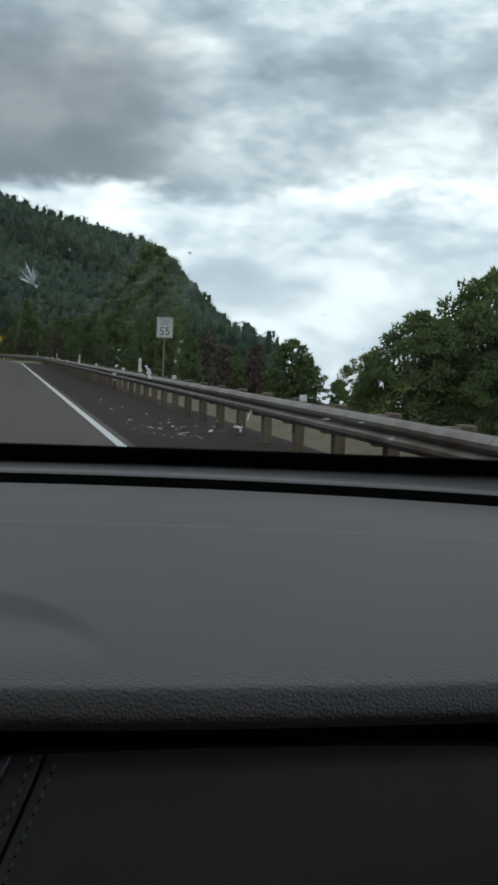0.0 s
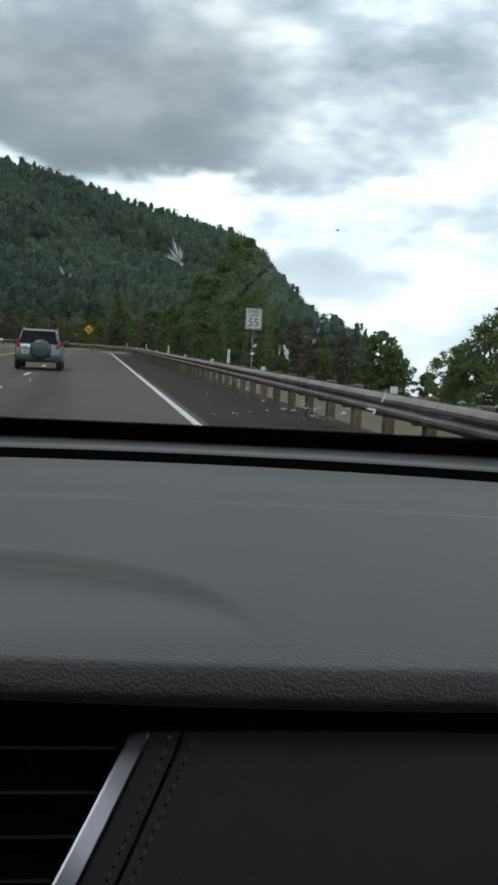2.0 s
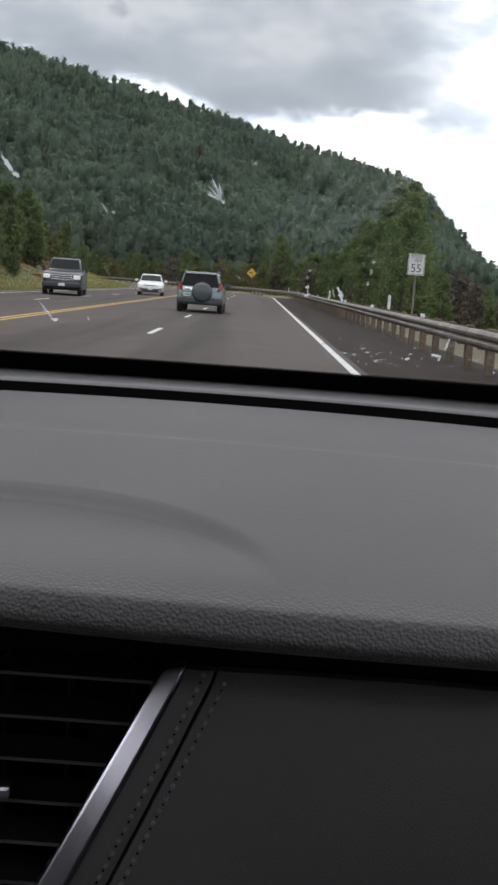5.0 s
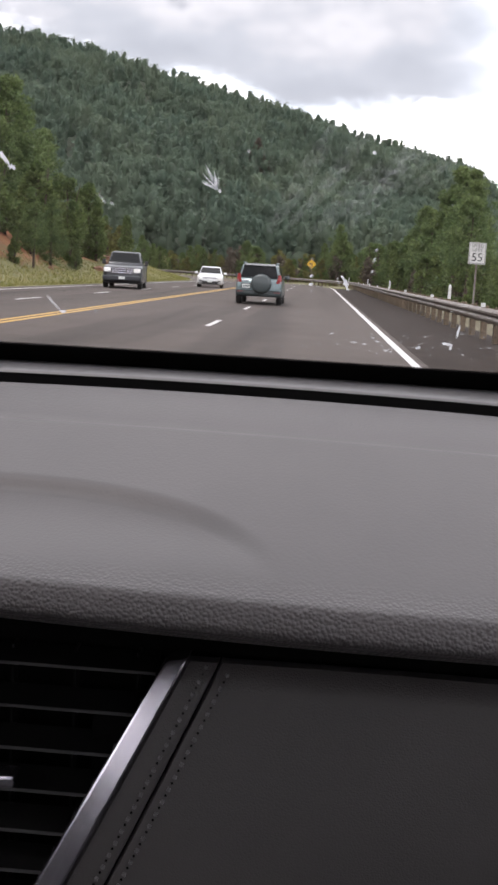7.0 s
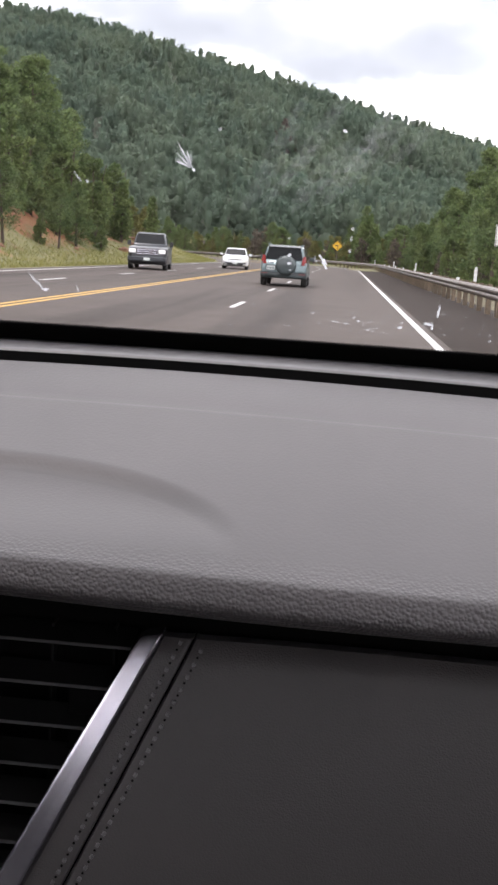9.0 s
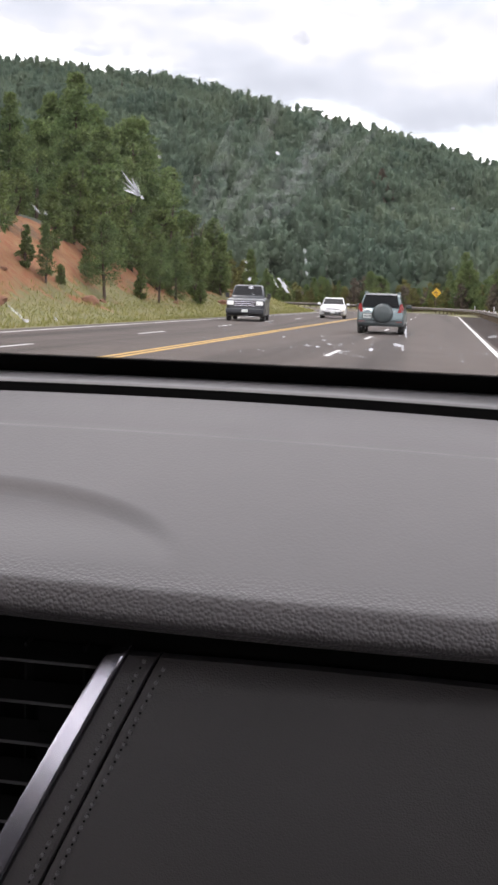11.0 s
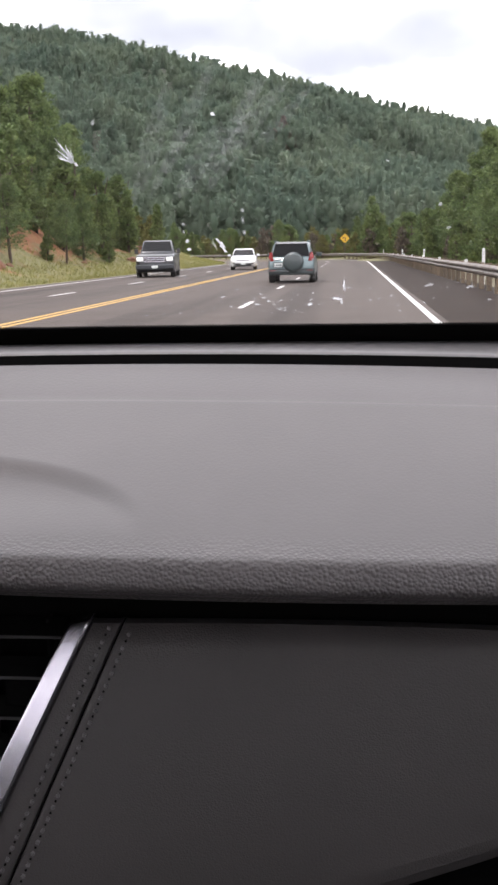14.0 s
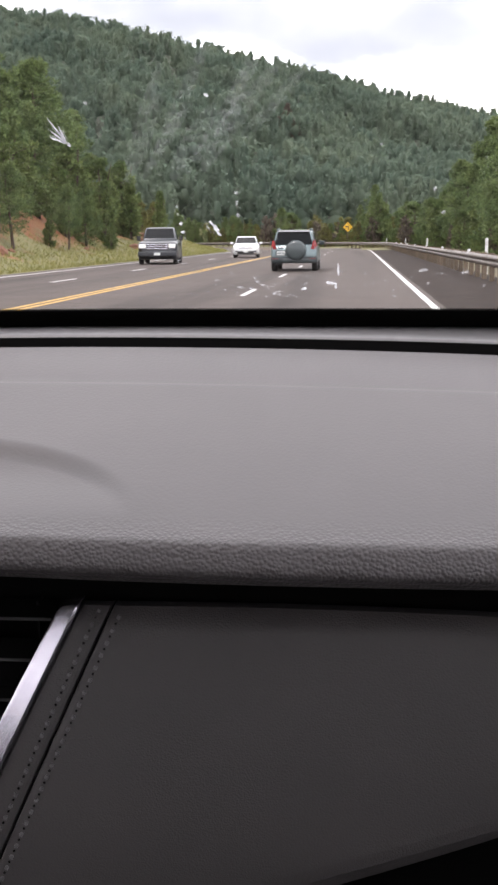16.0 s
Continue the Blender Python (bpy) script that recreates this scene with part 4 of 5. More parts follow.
suv().matrix_world = Matrix.Translation((-2.45, 43.0, 0)) @ Matrix.Diagonal((1, 1, .94, 1))
oncoming("pickup_truck", "dark pickup truck with a chrome-barred grille in the far lane", M_PAINT_DARK, 5.8, 2.03, 1.93, 1.22, 1.18, 1.75, 4.0, True).matrix_world = pose(-10.3, 57.0, 0, 0, 0, 6)
oncoming("sedan", "white saloon car with a black lower grille", M_PAINT_WHITE, 4.6, 1.80, 1.45, .92, .86, 1.15, 3.6).matrix_world = pose(-7.6, 76.0, 0, 0, 0, 4)

# ---- signs and posts ----
M_SIGN_YELLOW = surface("yellow reflective sheet", (0.60, 0.34, 0.012), 0.45, other=(0.52, 0.30, 0.018), scale=4)
M_SIGN_WHITE = surface("white reflective sheet", (0.48, 0.48, 0.465), 0.5, other=(0.42, 0.42, 0.41), scale=4)
M_SIGN_INK = surface("black sign ink", (0.02, 0.02, 0.02), 0.6)


def gz(x, y):
    return float(height(x, y)) - .02


def lettering(text, size, parent, at, material):
    cu = bpy.data.curves.new("letters", "FONT")
    cu.body, cu.size, cu.align_x, cu.align_y, cu.extrude, cu.resolution_u = text, size, "CENTER", "CENTER", .0015, 3
    tmp = bpy.data.objects.new("letters", cu)
    me = bpy.data.meshes.new_from_object(tmp)
    bpy.data.objects.remove(tmp)
    me.materials.clear()
    me.materials.append(material)
    ob = new("letters", me)
    ob.parent = parent
    ob.matrix_local = Matrix.Translation(at) @ pose(0, 0, 0, 90, 0, 0)
    return ob


def speed_sign(x, y):
    s = thing("speed_limit_sign", "white speed limit sign on a thin steel post", "road sign")
    part("post", box_bm(-.03, .03, .012, .05, -.2, 2.5, .006), M_STEEL, s, "thin steel post")
    panel = part("panel", box_bm(-.305, .305, -.002, .004, 1.72, 2.48, .0), M_SIGN_WHITE, s, "white panel with black lettering")
    for x0, x1, z0, z1 in ((-.285, .285, 2.445, 2.46), (-.285, .285, 1.74, 1.755), (-.285, -.27, 1.74, 2.46), (.27, .285, 1.74, 2.46)):
        part("border", box_bm(x0, x1, -.006, -.0025, z0, z1), M_SIGN_INK, panel)
    lettering("SPEED", .16, panel, (0, -.004, 2.36), M_SIGN_INK)
    lettering("LIMIT", .16, panel, (0, -.004, 2.22), M_SIGN_INK)
    lettering("55", .42, panel, (0, -.004, 1.95), M_SIGN_INK)
    s.matrix_world = Matrix.Translation((x, y, gz(x, y)))


def curve_sign(x, y, face):
    s = thing("curve_warning_sign", "yellow diamond curve warning sign on a steel post", "road sign")
    part("post", box_bm(-.035, .035, .012, .06, -.2, 3.2, .006), M_STEEL, s, "steel post")
    bm = bmesh.new()
    q = .66
    loft(bm, [[(0, y_, 2.55 - q), (q, y_, 2.55), (0, y_, 2.55 + q), (-q, y_, 2.55)] for y_ in (.004, -.004)])
    panel = part("panel", bm, M_SIGN_YELLOW, s, "yellow diamond panel")
    part("arrow_stem", box_bm(.03, .13, -.010, -.005, 2.18, 2.56), M_SIGN_INK, panel)
    part("arrow_bend", box_bm(-.17, .13, -.010, -.005, 2.56, 2.66), M_SIGN_INK, panel)
    bm = bmesh.new()
    loft(bm, [[(-.16, y_, 2.47), (-.16, y_, 2.75), (-.36, y_, 2.61)] for y_ in (-.005, -.010)])
    part("arrow_head", bm, M_SIGN_INK, panel)
    s.matrix_world = Matrix.Translation((x, y, gz(x, y))) @ Matrix.Rotation(face, 4, "Z")


speed_sign(5.45, 40.5)
curve_sign(-1.3, 152.0, radians(4))


def delineators():
    bm = bmesh.new()
    loft(bm, [[(-.05, -.006, -.2), (.05, -.006, -.2), (.05, .012, -.2), (-.05, .012, -.2)], [(-.05, -.006, 1.16), (.05, -.006, 1.16), (.05, .012, 1.16), (-.05, .012, 1.16)],
              [(-.03, -.004, 1.22), (.03, -.004, 1.22), (.03, .008, 1.22), (-.03, .008, 1.22)]])
    base = thing("delineator_post", "slim white plastic delineator post", "delineator post", "white roadside posts")
    part("stake", bm, M_REFLECT, base)
    part("reflector", box_bm(-.04, .04, -.011, -.007, 1.0, 1.1), M_SIGN_WHITE, base)
    spots = [(4.35, 38.5), (4.35, 71.0), (4.4, 104.0), (4.4, 128.0), (4.4, 172.0), (-13.9, 33.0)]
    for i, (u, s) in enumerate(spots):
        c = on_road(u, s)
        m = Matrix.Translation((c.x, c.y, gz(c.x, c.y)))
        if i:
            copy_thing(base, m)
        else:
            base.matrix_world = m


delineators()

# ---- trees ----
M_PINE = foliage("pine needles", (0.072, 0.112, 0.044), (0.122, 0.160, 0.060), 0.35, 0.35)
M_JUNIPER = foliage("juniper leaves", (0.078, 0.116, 0.042), (0.135, 0.166, 0.058), 0.35, 0.35)
M_OAK = foliage("yellow-green scrub leaves", (0.098, 0.104, 0.030), (0.150, 0.140, 0.050))
M_DRY = foliage("dry brown twigs", (0.078, 0.063, 0.048), (0.11, 0.09, 0.07))
# paler and bluer than the near pines: distance haze put into the leaf colour
M_FAR_HAZE = foliage("far pine needles paled for haze", (0.100, 0.143, 0.108), (0.146, 0.184, 0.128), 0.03, 0.10, 0.70)
M_BARK = surface("brown bark", (0.085, 0.058, 0.042), 0.95, other=(0.045, 0.032, 0.025), scale=6, bump=0.5, bump_scale=14, bump_far=0.02)


def tufts(rng, centres, sizes, each, leaf, flat=0.75):
    """Small leaf blades scattered in a clump round each centre."""
    n = len(centres) * each
    c = np.repeat(centres, each, 0)
    r = np.repeat(sizes, each)[:, None]
    d = rng.normal(size=(n, 3))
    d /= np.linalg.norm(d, axis=1)[:, None]
    p = c + d * r * rng.uniform(.25, 1, (n, 1)) * np.array([1, 1, flat])
    a = d + rng.normal(scale=.55, size=(n, 3))
    a[:, 2] += .25
    a /= np.linalg.norm(a, axis=1)[:, None]
    b = np.cross(a, rng.normal(size=(n, 3)))
    b /= np.linalg.norm(b, axis=1)[:, None]
    ln = leaf * rng.uniform(.6, 1.4, (n, 1))
    w = ln * rng.uniform(.14, .30, (n, 1))
    w = w * 1.5
    v = np.stack([p - b * w, p + b * w, p + a * ln], 1).reshape(-1, 3)
    f = np.arange(n * 3).reshape(-1, 3)
    return v, f


def crown_points(rng, h, spread, base, count, power, ragged, dome=False):
    """Clump centres in the shape of a crown: whorls of limbs with gaps between."""
    out, size = [], []
    side = rng.uniform(.75, 1.25, 9)
    while len(out) < count:
        q = rng.uniform(0, 1) ** .85
        a = rng.uniform(0, math.tau)
        lobe = side[int(a / math.tau * 9) % 9]
        whorl = .72 + .28 * math.cos(q * h * 4.3 + a)
        r = spread * ((1 - q) ** power * (1 - .5 * max(0, .22 - q) / .22)) * lobe * (1 - ragged + ragged * whorl)
        if dome:
            r = spread * math.sqrt(max(.02, 1 - (1.75 * q - .75) ** 2)) * lobe * (.86 + .14 * math.cos(3 * a + 5 * q))
        k = r * math.sqrt(rng.uniform(.12, 1))
        out.append((k * math.cos(a), k * math.sin(a), h * (base + (1 - base) * q) - .12 * k))
        size.append(max(.22, (.17 + .10 * rng.uniform()) * spread * (.55 + .6 * (1 - q))))
    return np.array(out), np.array(size)


def tree(name, label, category, seed, h, spread, base, count, each, leaf, material, power=.75, ragged=.45, stems=1, dome=False):
    rng = np.random.default_rng(seed)
    t = thing(name, label, category)
    c, s = crown_points(rng, h, spread, base, count, power, ragged, dome)
    v, f = tufts(rng, c, s, each, leaf)
    part_raw("crown", mesh_of("crown", v, f, material), t)
    bm = bmesh.new()
    for k in range(stems):
        lean = Vector((rng.normal() * .04 * h, rng.normal() * .04 * h, 0)) * (1 if stems == 1 else 2.5)
        r0 = .020 * h + .03
        p = Vector((0, 0, -.4))
        for j in range(1, 5):
            q = Vector((lean.x * j / 4 + rng.normal() * .03, lean.y * j / 4 + rng.normal() * .03, h * .94 * j / 4))
            cylinder(bm, p, q, r0 * (1 - .22 * (j - 1)), r0 * (1 - .22 * j), 7)
            p = q
    for i in rng.choice(len(c), min(22, len(c)), replace=False):
        z = max(.1 * h, c[i][2] - .25 * math.hypot(c[i][0], c[i][1]) - .1)
        cylinder(bm, (0, 0, z), c[i], .012 * h ** .5 + .01, .008, 4)
    part("trunk", bm, M_BARK, t, "brown trunk with limbs")
    return t


def plant(protos, spots, rng, group, lift=0.0):
    """Copies of the trees at (x, y, height factor)."""
    for k, (x, y, f) in enumerate(spots):
        p = protos[k % len(protos)]
        m = Matrix.Translation((x, y, gz(x, y) + lift)) @ Matrix.Rotation(rng.uniform(0, math.tau), 4, "Z")
        if "placed" not in p:
            ob = p
            p["placed"] = 1
            ob.matrix_world = m
        else:
            ob = copy_thing(p, m)
            del ob["placed"]
        g = f * rng.uniform(.92, 1.08)
        ob.scale = (g * rng.uniform(.9, 1.1), g * rng.uniform(.9, 1.1), g)
        tagged(ob, group=group)


PINES = [tree("pine_tree", "ragged dark green ponderosa pine with an open crown", "tree", 10 + i, 10.0, sp, ba, 145, 80, .19, M_PINE, pw, .75)
         for i, (sp, ba, pw) in enumerate(((3.3, .20, .48), (2.7, .14, .62), (3.5, .34, .36), (3.1, .08, .55), (2.6, .30, .42)))]
JUNIPERS = [tree("juniper_tree", "bushy green juniper growing down to the grass", "tree", 30 + i, 4.0, sp, .04, 80, 60, .16, M_JUNIPER, pw, .35, 2)
            for i, (sp, pw) in enumerate(((1.5, .6), (1.25, .75), (1.7, .5), (1.1, .9)))]
SCRUB = [tree("scrub_oak", "yellow-green scrub oak bush", "bush", 40 + i, 3.2, 1.3, .1, 55, 50, .16, M_OAK, .5, .5, 3) for i in range(3)]
BIG = [tree("oak_tree", "broad rounded dark green oak behind the rail", "tree", 70 + i, hh, sp, .10, 190, 85, .17, M_JUNIPER, .5, .65, 3, True)
       for i, (hh, sp) in enumerate(((6.6, 3.0), (5.4, 2.5)))]
BUSH = [tree("round_bush", "rounded dark green bush behind the rail", "bush", 80 + i, 3.4, sp, .05, 90, 60, .15, M_JUNIPER, .5, .5, 3, True) for i, sp in enumerate((1.5, 1.2))]
DRY = [tree("bare_bush", "leafless grey-brown roadside bush", "bush", 50 + i, 3.0, 1.2, .15, 60, 12, .22, M_DRY, .45, .6, 4) for i in range(2)]


def woods():
    rng = np.random.default_rng(5)
    pines, small, scrub, dry, big, bushes = [], [], [], [], [], []
    # above the cut bank: tall pines near the camera, lower ones on
    for k in range(46):
        y = rng.uniform(22, 84)
        u = rng.uniform(-44, -23.5) - (4 if y < 62 else 0)
        pines.append((u, y, rng.uniform(.62, .98) * (1.0 if y < 70 else .85)))
    for k in range(60):
        y = rng.uniform(28, 100)
        pines.append((rng.uniform(-66, -27), y, rng.uniform(.6, 1.0)))
    for k in range(60):
        c = on_road(6.2 + rng.uniform(0, 1) ** 1.5 * 12, rng.uniform(116, 250))
        (small if k % 3 else scrub).append((c.x, c.y, rng.uniform(.6, 1.2)))
    for k in range(26):
        s, u = rng.uniform(85, 150), rng.uniform(-50, -25)
        c = on_road(u, s)
        pines.append((c.x, c.y, rng.uniform(.5, .75)))
    for k in range(26):
        s = rng.uniform(62, 125)
        c = on_road(rng.uniform(-25.5, -19.5), s)
        small.append((c.x, c.y, rng.uniform(.45, 1.05)))
    for x, y, f in ((-20.5, 46, 1.25), (-19.6, 50, .5), (-21.5, 62, 1.2), (-20.5, 69, 1.05), (-19.5, 76, 1.0), (-20.5, 56, .8), (-21, 83, 1.1)):
        small.append((x, y, f))
    for k in range(16):
        s = rng.uniform(75, 150)
        c = on_road(rng.uniform(-27, -18.5), s)
        scrub.append((c.x, c.y, rng.uniform(.6, 1.1)))
    for x, y, f in ((-19.6, 61, 1.3), (-20.8, 66, 1.45), (-18.8, 71, 1.1), (-19.7, 76, 1.45), (-18.6, 82, 1.1), (-20.2, 87, 1.5), (-19.0, 93, 1.2),
                    (-21, 99, 1.5), (-18.6, 105, 1.1), (-23, 50, .5), (-17.9, 64, .5), (-17.6, 79, .45)):
        small.append((x, y, f))
    for x, y, f in ((-25, 86, 1.25), (-27.5, 80, 1.15), (-29.5, 90, 1.3), (-24.5, 96, .95), (-31, 84, 1.2), (-26, 92, 1.1), (-33, 94, 1.3), (-24.2, 76, .8)):
        pines.append((x, y, f))
    # bushes and small pines on the cut bank
    for x, y, f in ((-19.4, 44, .35), (-20.6, 48, .5), (-22.0, 53, .55), (-18.6, 52, .3), (-23.4, 58, .7), (-21.2, 60, .45), (-19.0, 57, .32), (-24.0, 47, .6), (-22.8, 64, .8)):
        bushes.append((x, y, f))
    for x, y, f in ((-17.6, 56, .42), (-18.8, 50.5, .30), (-17.3, 66, .36), (-18.2, 74, .45)):
        pines.append((x, y, f))
    # beyond the far bend
    for k in range(80):
        c = on_road(5.8 + rng.uniform(0, 1) ** 1.3 * 16, rng.uniform(135, 268))
        (small, scrub, small, dry, scrub)[k % 5].append((c.x, c.y, rng.uniform(.9, 1.7)))
    for x, y, f in ((8.5, 76, 1.3), (10.2, 85, 1.5), (7.6, 105, 1.2), (9.2, 118, 1.5), (11.4, 96, 1.6), (6.9, 140, 1.4)):
        small.append((x, y, f))
    for k in range(64):
        s, u = rng.uniform(118, 262), 6.5 + rng.uniform(0, 1) ** 1.4 * 40
        c = on_road(u, s)
        (pines if k % 3 else small).append((c.x, c.y, rng.uniform(.45, .85) if k % 3 else rng.uniform(.9, 1.5)))
    for k in range(16):
        c = on_road(rng.uniform(6, 14), rng.uniform(125, 240))
        (scrub if k % 2 else dry).append((c.x, c.y, rng.uniform(.7, 1.3)))
    # behind the rail: a tall stand, then open sky over a few low bushes
    for x, y, f in ((8.6, 66, .70), (7.4, 58, .55), (9.4, 72, .88), (8.0, 84, .68), (8.6, 96, .78), (10.5, 92, .85), (9.5, 108, .72), (11.5, 100, .9),
                    (13.5, 118, .95), (7.5, 124, .55), (14, 112, 1.0), (9.0, 134, .6), (12.2, 104, .95), (9.2, 78, .9)):
        pines.append((x, y, f))
    for x, y, f in ((6.8, 98, 1.0), (7.4, 80, .8), (7.9, 62, .9), (7.4, 53, .75), (7.2, 112, 1.2), (9.0, 74, 1.2), (8.0, 128, 1.3), (8.0, 50, .6)):
        small.append((x, y, f))
    for x, y, f in ((14.4, 56, 1.15), (15.3, 57, .9), (13.0, 64, .75), (9.6, 64, .85), (17.6, 58, .75), (18.4, 55, .8), (8.9, 70, 1.3)):
        bushes.append((x, y, f))
    for x, y, f in ((16.6, 43.5, .78), (18.4, 45.0, 1.02), (20.2, 44.0, 1.15), (22.5, 46.0, 1.22), (15.2, 45.0, .55), (19.2, 41.5, .80), (21.4, 42.0, .95)):
        big.append((x, y, f))
    pines.append((20.6, 46.5, .74))
    for x, y, f in ((8.0, 66, .7), (10.6, 60, 1.05), (11.0, 58, .9), (7.6, 92, .7), (13.0, 58, 1.1)):
        dry.append((x, y, f))
    plant(PINES, pines, rng, "roadside pines")
    plant(JUNIPERS, small, rng, "roadside junipers")
    plant(BIG, big, rng, "oaks by the rail")
    plant(BUSH, bushes, rng, "round bushes behind the rail")
    plant(SCRUB, scrub, rng, "scrub bushes")
    plant(DRY, dry, rng, "bare bushes")
    for p in PINES + JUNIPERS + BIG + BUSH + SCRUB + DRY:
        del p["placed"]


woods()


def far_forest(count=12500):
    """The pine forest of the hillside as one mass of small ragged trees."""
    rng = np.random.default_rng(7)
    protos = []
    for k in range(8):
        V0, F0 = [], []
        lobes = 3 + k % 2
        for j in range(lobes):
            q = j / (lobes - 1)
            r = (.19 - .085 * q) * rng.uniform(.75, 1.25) * (1.25 if k % 4 == 0 else 1)
            c = np.array([rng.normal(0, .04), rng.normal(0, .04), .22 + .60 * q])
            at0 = len(V0)
            for t, (zz, rr) in enumerate(((-1, .30), (-.1, 1.0), (.85, .42))):
                for i in range(6):
                    a = math.tau * (i + .5 * t) / 6
                    g = r * rr * rng.uniform(.45, 1.4)
                    V0.append(c + np.array([g * math.cos(a), g * math.sin(a), .19 * zz * rng.uniform(.8, 1.2)]))
            for t in range(2):
                for i in range(6):
                    i2 = (i + 1) % 6
                    F0.append((at0 + t * 6 + i, at0 + t * 6 + i2, at0 + t * 6 + 6 + i))
                    F0.append((at0 + t * 6 + i2, at0 + t * 6 + 6 + i2, at0 + t * 6 + 6 + i))
        c, _ = crown_points(rng, 1.0, .31, .16 if k % 3 else .06, 46, .52, .6, k % 3 > 0)
        v, f = tufts(rng, c, np.full(len(c), .085), 2, .075, .8)
        protos.append((np.concatenate([np.array(V0), v]), np.concatenate([np.array(F0), f + len(V0)])))
    az = np.radians(rng.uniform(-14.2, 27, count))
    r = np.sqrt(rng.uniform(262 ** 2, 735 ** 2, count))
    # a thick stand along the crest
    m = count // 7
    r[:m] = rng.uniform(680, 712, m)
    x, y = -np.sin(az) * r, np.cos(az) * r
    z = height(x, y)
    gap = waves(x * .9 + 40, y * .9) + .7 * np.sin(x * .05) * np.sin(y * .043)
    keep = (gap > -1.15) | (np.arange(count) < m)
    x, y, z = x[keep], y[keep], z[keep]
    h = rng.uniform(6.5, 11.5, len(x)) * np.where(np.hypot(x, y) > 675, rng.choice([.55, .75, .95, 1.1, 1.3], len(x)), 1)
    turn = rng.uniform(0, math.tau, len(x))
    V, F, at = [], [], 0
    pick = rng.integers(0, 8, len(x))
    for k, (v, f) in enumerate(protos):
        w = np.where(pick == k)[0]
        c, s = np.cos(turn[w])[:, None], np.sin(turn[w])[:, None]
        hh = h[w][:, None]
        px = (v[None, :, 0] * c - v[None, :, 1] * s) * hh + x[w][:, None]
        py_ = (v[None, :, 0] * s + v[None, :, 1] * c) * hh + y[w][:, None]
        pz = v[None, :, 2] * hh + z[w][:, None] - .5
        V.append(np.stack([px, py_, pz], 2).reshape(-1, 3))
        F.append((f[None] + (np.arange(len(w)) * len(v))[:, None, None]).reshape(-1, 3) + at)
        at += len(w) * len(v)
    V, F = np.concatenate(V), np.concatenate(F)
    me = bpy.data.meshes.new("far_forest")
    me.vertices.add(len(V))
    me.vertices.foreach_set("co", V.ravel())
    me.loops.add(F.size)
    me.loops.foreach_set("vertex_index", F.ravel())
    me.polygons.add(len(F))
    me.polygons.foreach_set("loop_start", np.arange(len(F)) * 3)
    me.polygons.foreach_set("use_smooth", np.ones(len(F), bool))
    me.update(calc_edges=True)
    me.materials.append(M_FAR_HAZE)
    tagged(new("far_forest", me), "dense green pine forest on the hillside, paled for haze", "forest", kind="stuff")


far_forest()


def dead_pines():
    rng = np.random.default_rng(21)
    base = tree("dead_pine", "dead brown pine among the green forest", "tree", 61, 9.0, 2.4, .2, 60, 30, .6, M_RUST, .6, .5)
    first = True
    for az, r in ((3.4, 400), (16.5, 650)):
        for k in range(3):
            a, q = math.radians(az + rng.normal(0, .35)), r + rng.normal(0, 8)
            x, y = -math.sin(a) * q, math.cos(a) * q
            m = Matrix.Translation((x, y, gz(x, y) - .3)) @ Matrix.Rotation(rng.uniform(0, 6), 4, "Z")
            if first:
                base.matrix_world, first = m, False
            else:
                copy_thing(base, m)
    for ob in [o for o in scene.objects if o.name.startswith("dead_pine")]:
        tagged(ob, group="dead pines")


M_RUST = foliage("dead brown needles", (0.095, 0.078, 0.063), (0.125, 0.100, 0.081))
dead_pines()


def grass():
    """Dry grass on the verges."""
    rng = np.random.default_rng(9)
    n = 26000
    s = rng.uniform(16, 150, n) ** 1.0
    u = np.where(rng.uniform(size=n) < .68, -13.9 - rng.uniform(0, 1, n) ** 1.5 * 5, 4.5 + rng.uniform(0, 1, n) ** 1.5 * 9)
    keep = (u < 0) | (s > 75)
    u, s = u[keep], s[keep]
    n = len(u)
    P = np.array([on_road(a, b) for a, b in zip(u, s)])
    z = height(P[:, 0], P[:, 1])
    a = rng.uniform(0, math.tau, n)
    hgt = rng.uniform(.06, .24, n) * np.where(u > 0, .7, 1)
    w = rng.uniform(.012, .035, n)
    dx, dy = np.cos(a) * w, np.sin(a) * w
    lx, ly = rng.normal(0, .12, n), rng.normal(0, .12, n)
    V = np.stack([np.stack([P[:, 0] - dx, P[:, 1] - dy, z - .03], 1), np.stack([P[:, 0] + dx, P[:, 1] + dy, z - .03], 1),
                  np.stack([P[:, 0] + lx, P[:, 1] + ly, z + hgt], 1)], 1).reshape(-1, 3)
    F = np.arange(3 * n).reshape(-1, 3)
    tagged(new("verge_grass", mesh_of("verge_grass", V, F, M_GRASS)), "tufts of dry yellow-green grass along the road", "grass", kind="stuff")


M_GRASS = foliage("dry grass", (0.150, 0.158, 0.046), (0.225, 0.208, 0.074), 0.5, 0.12)
grass()


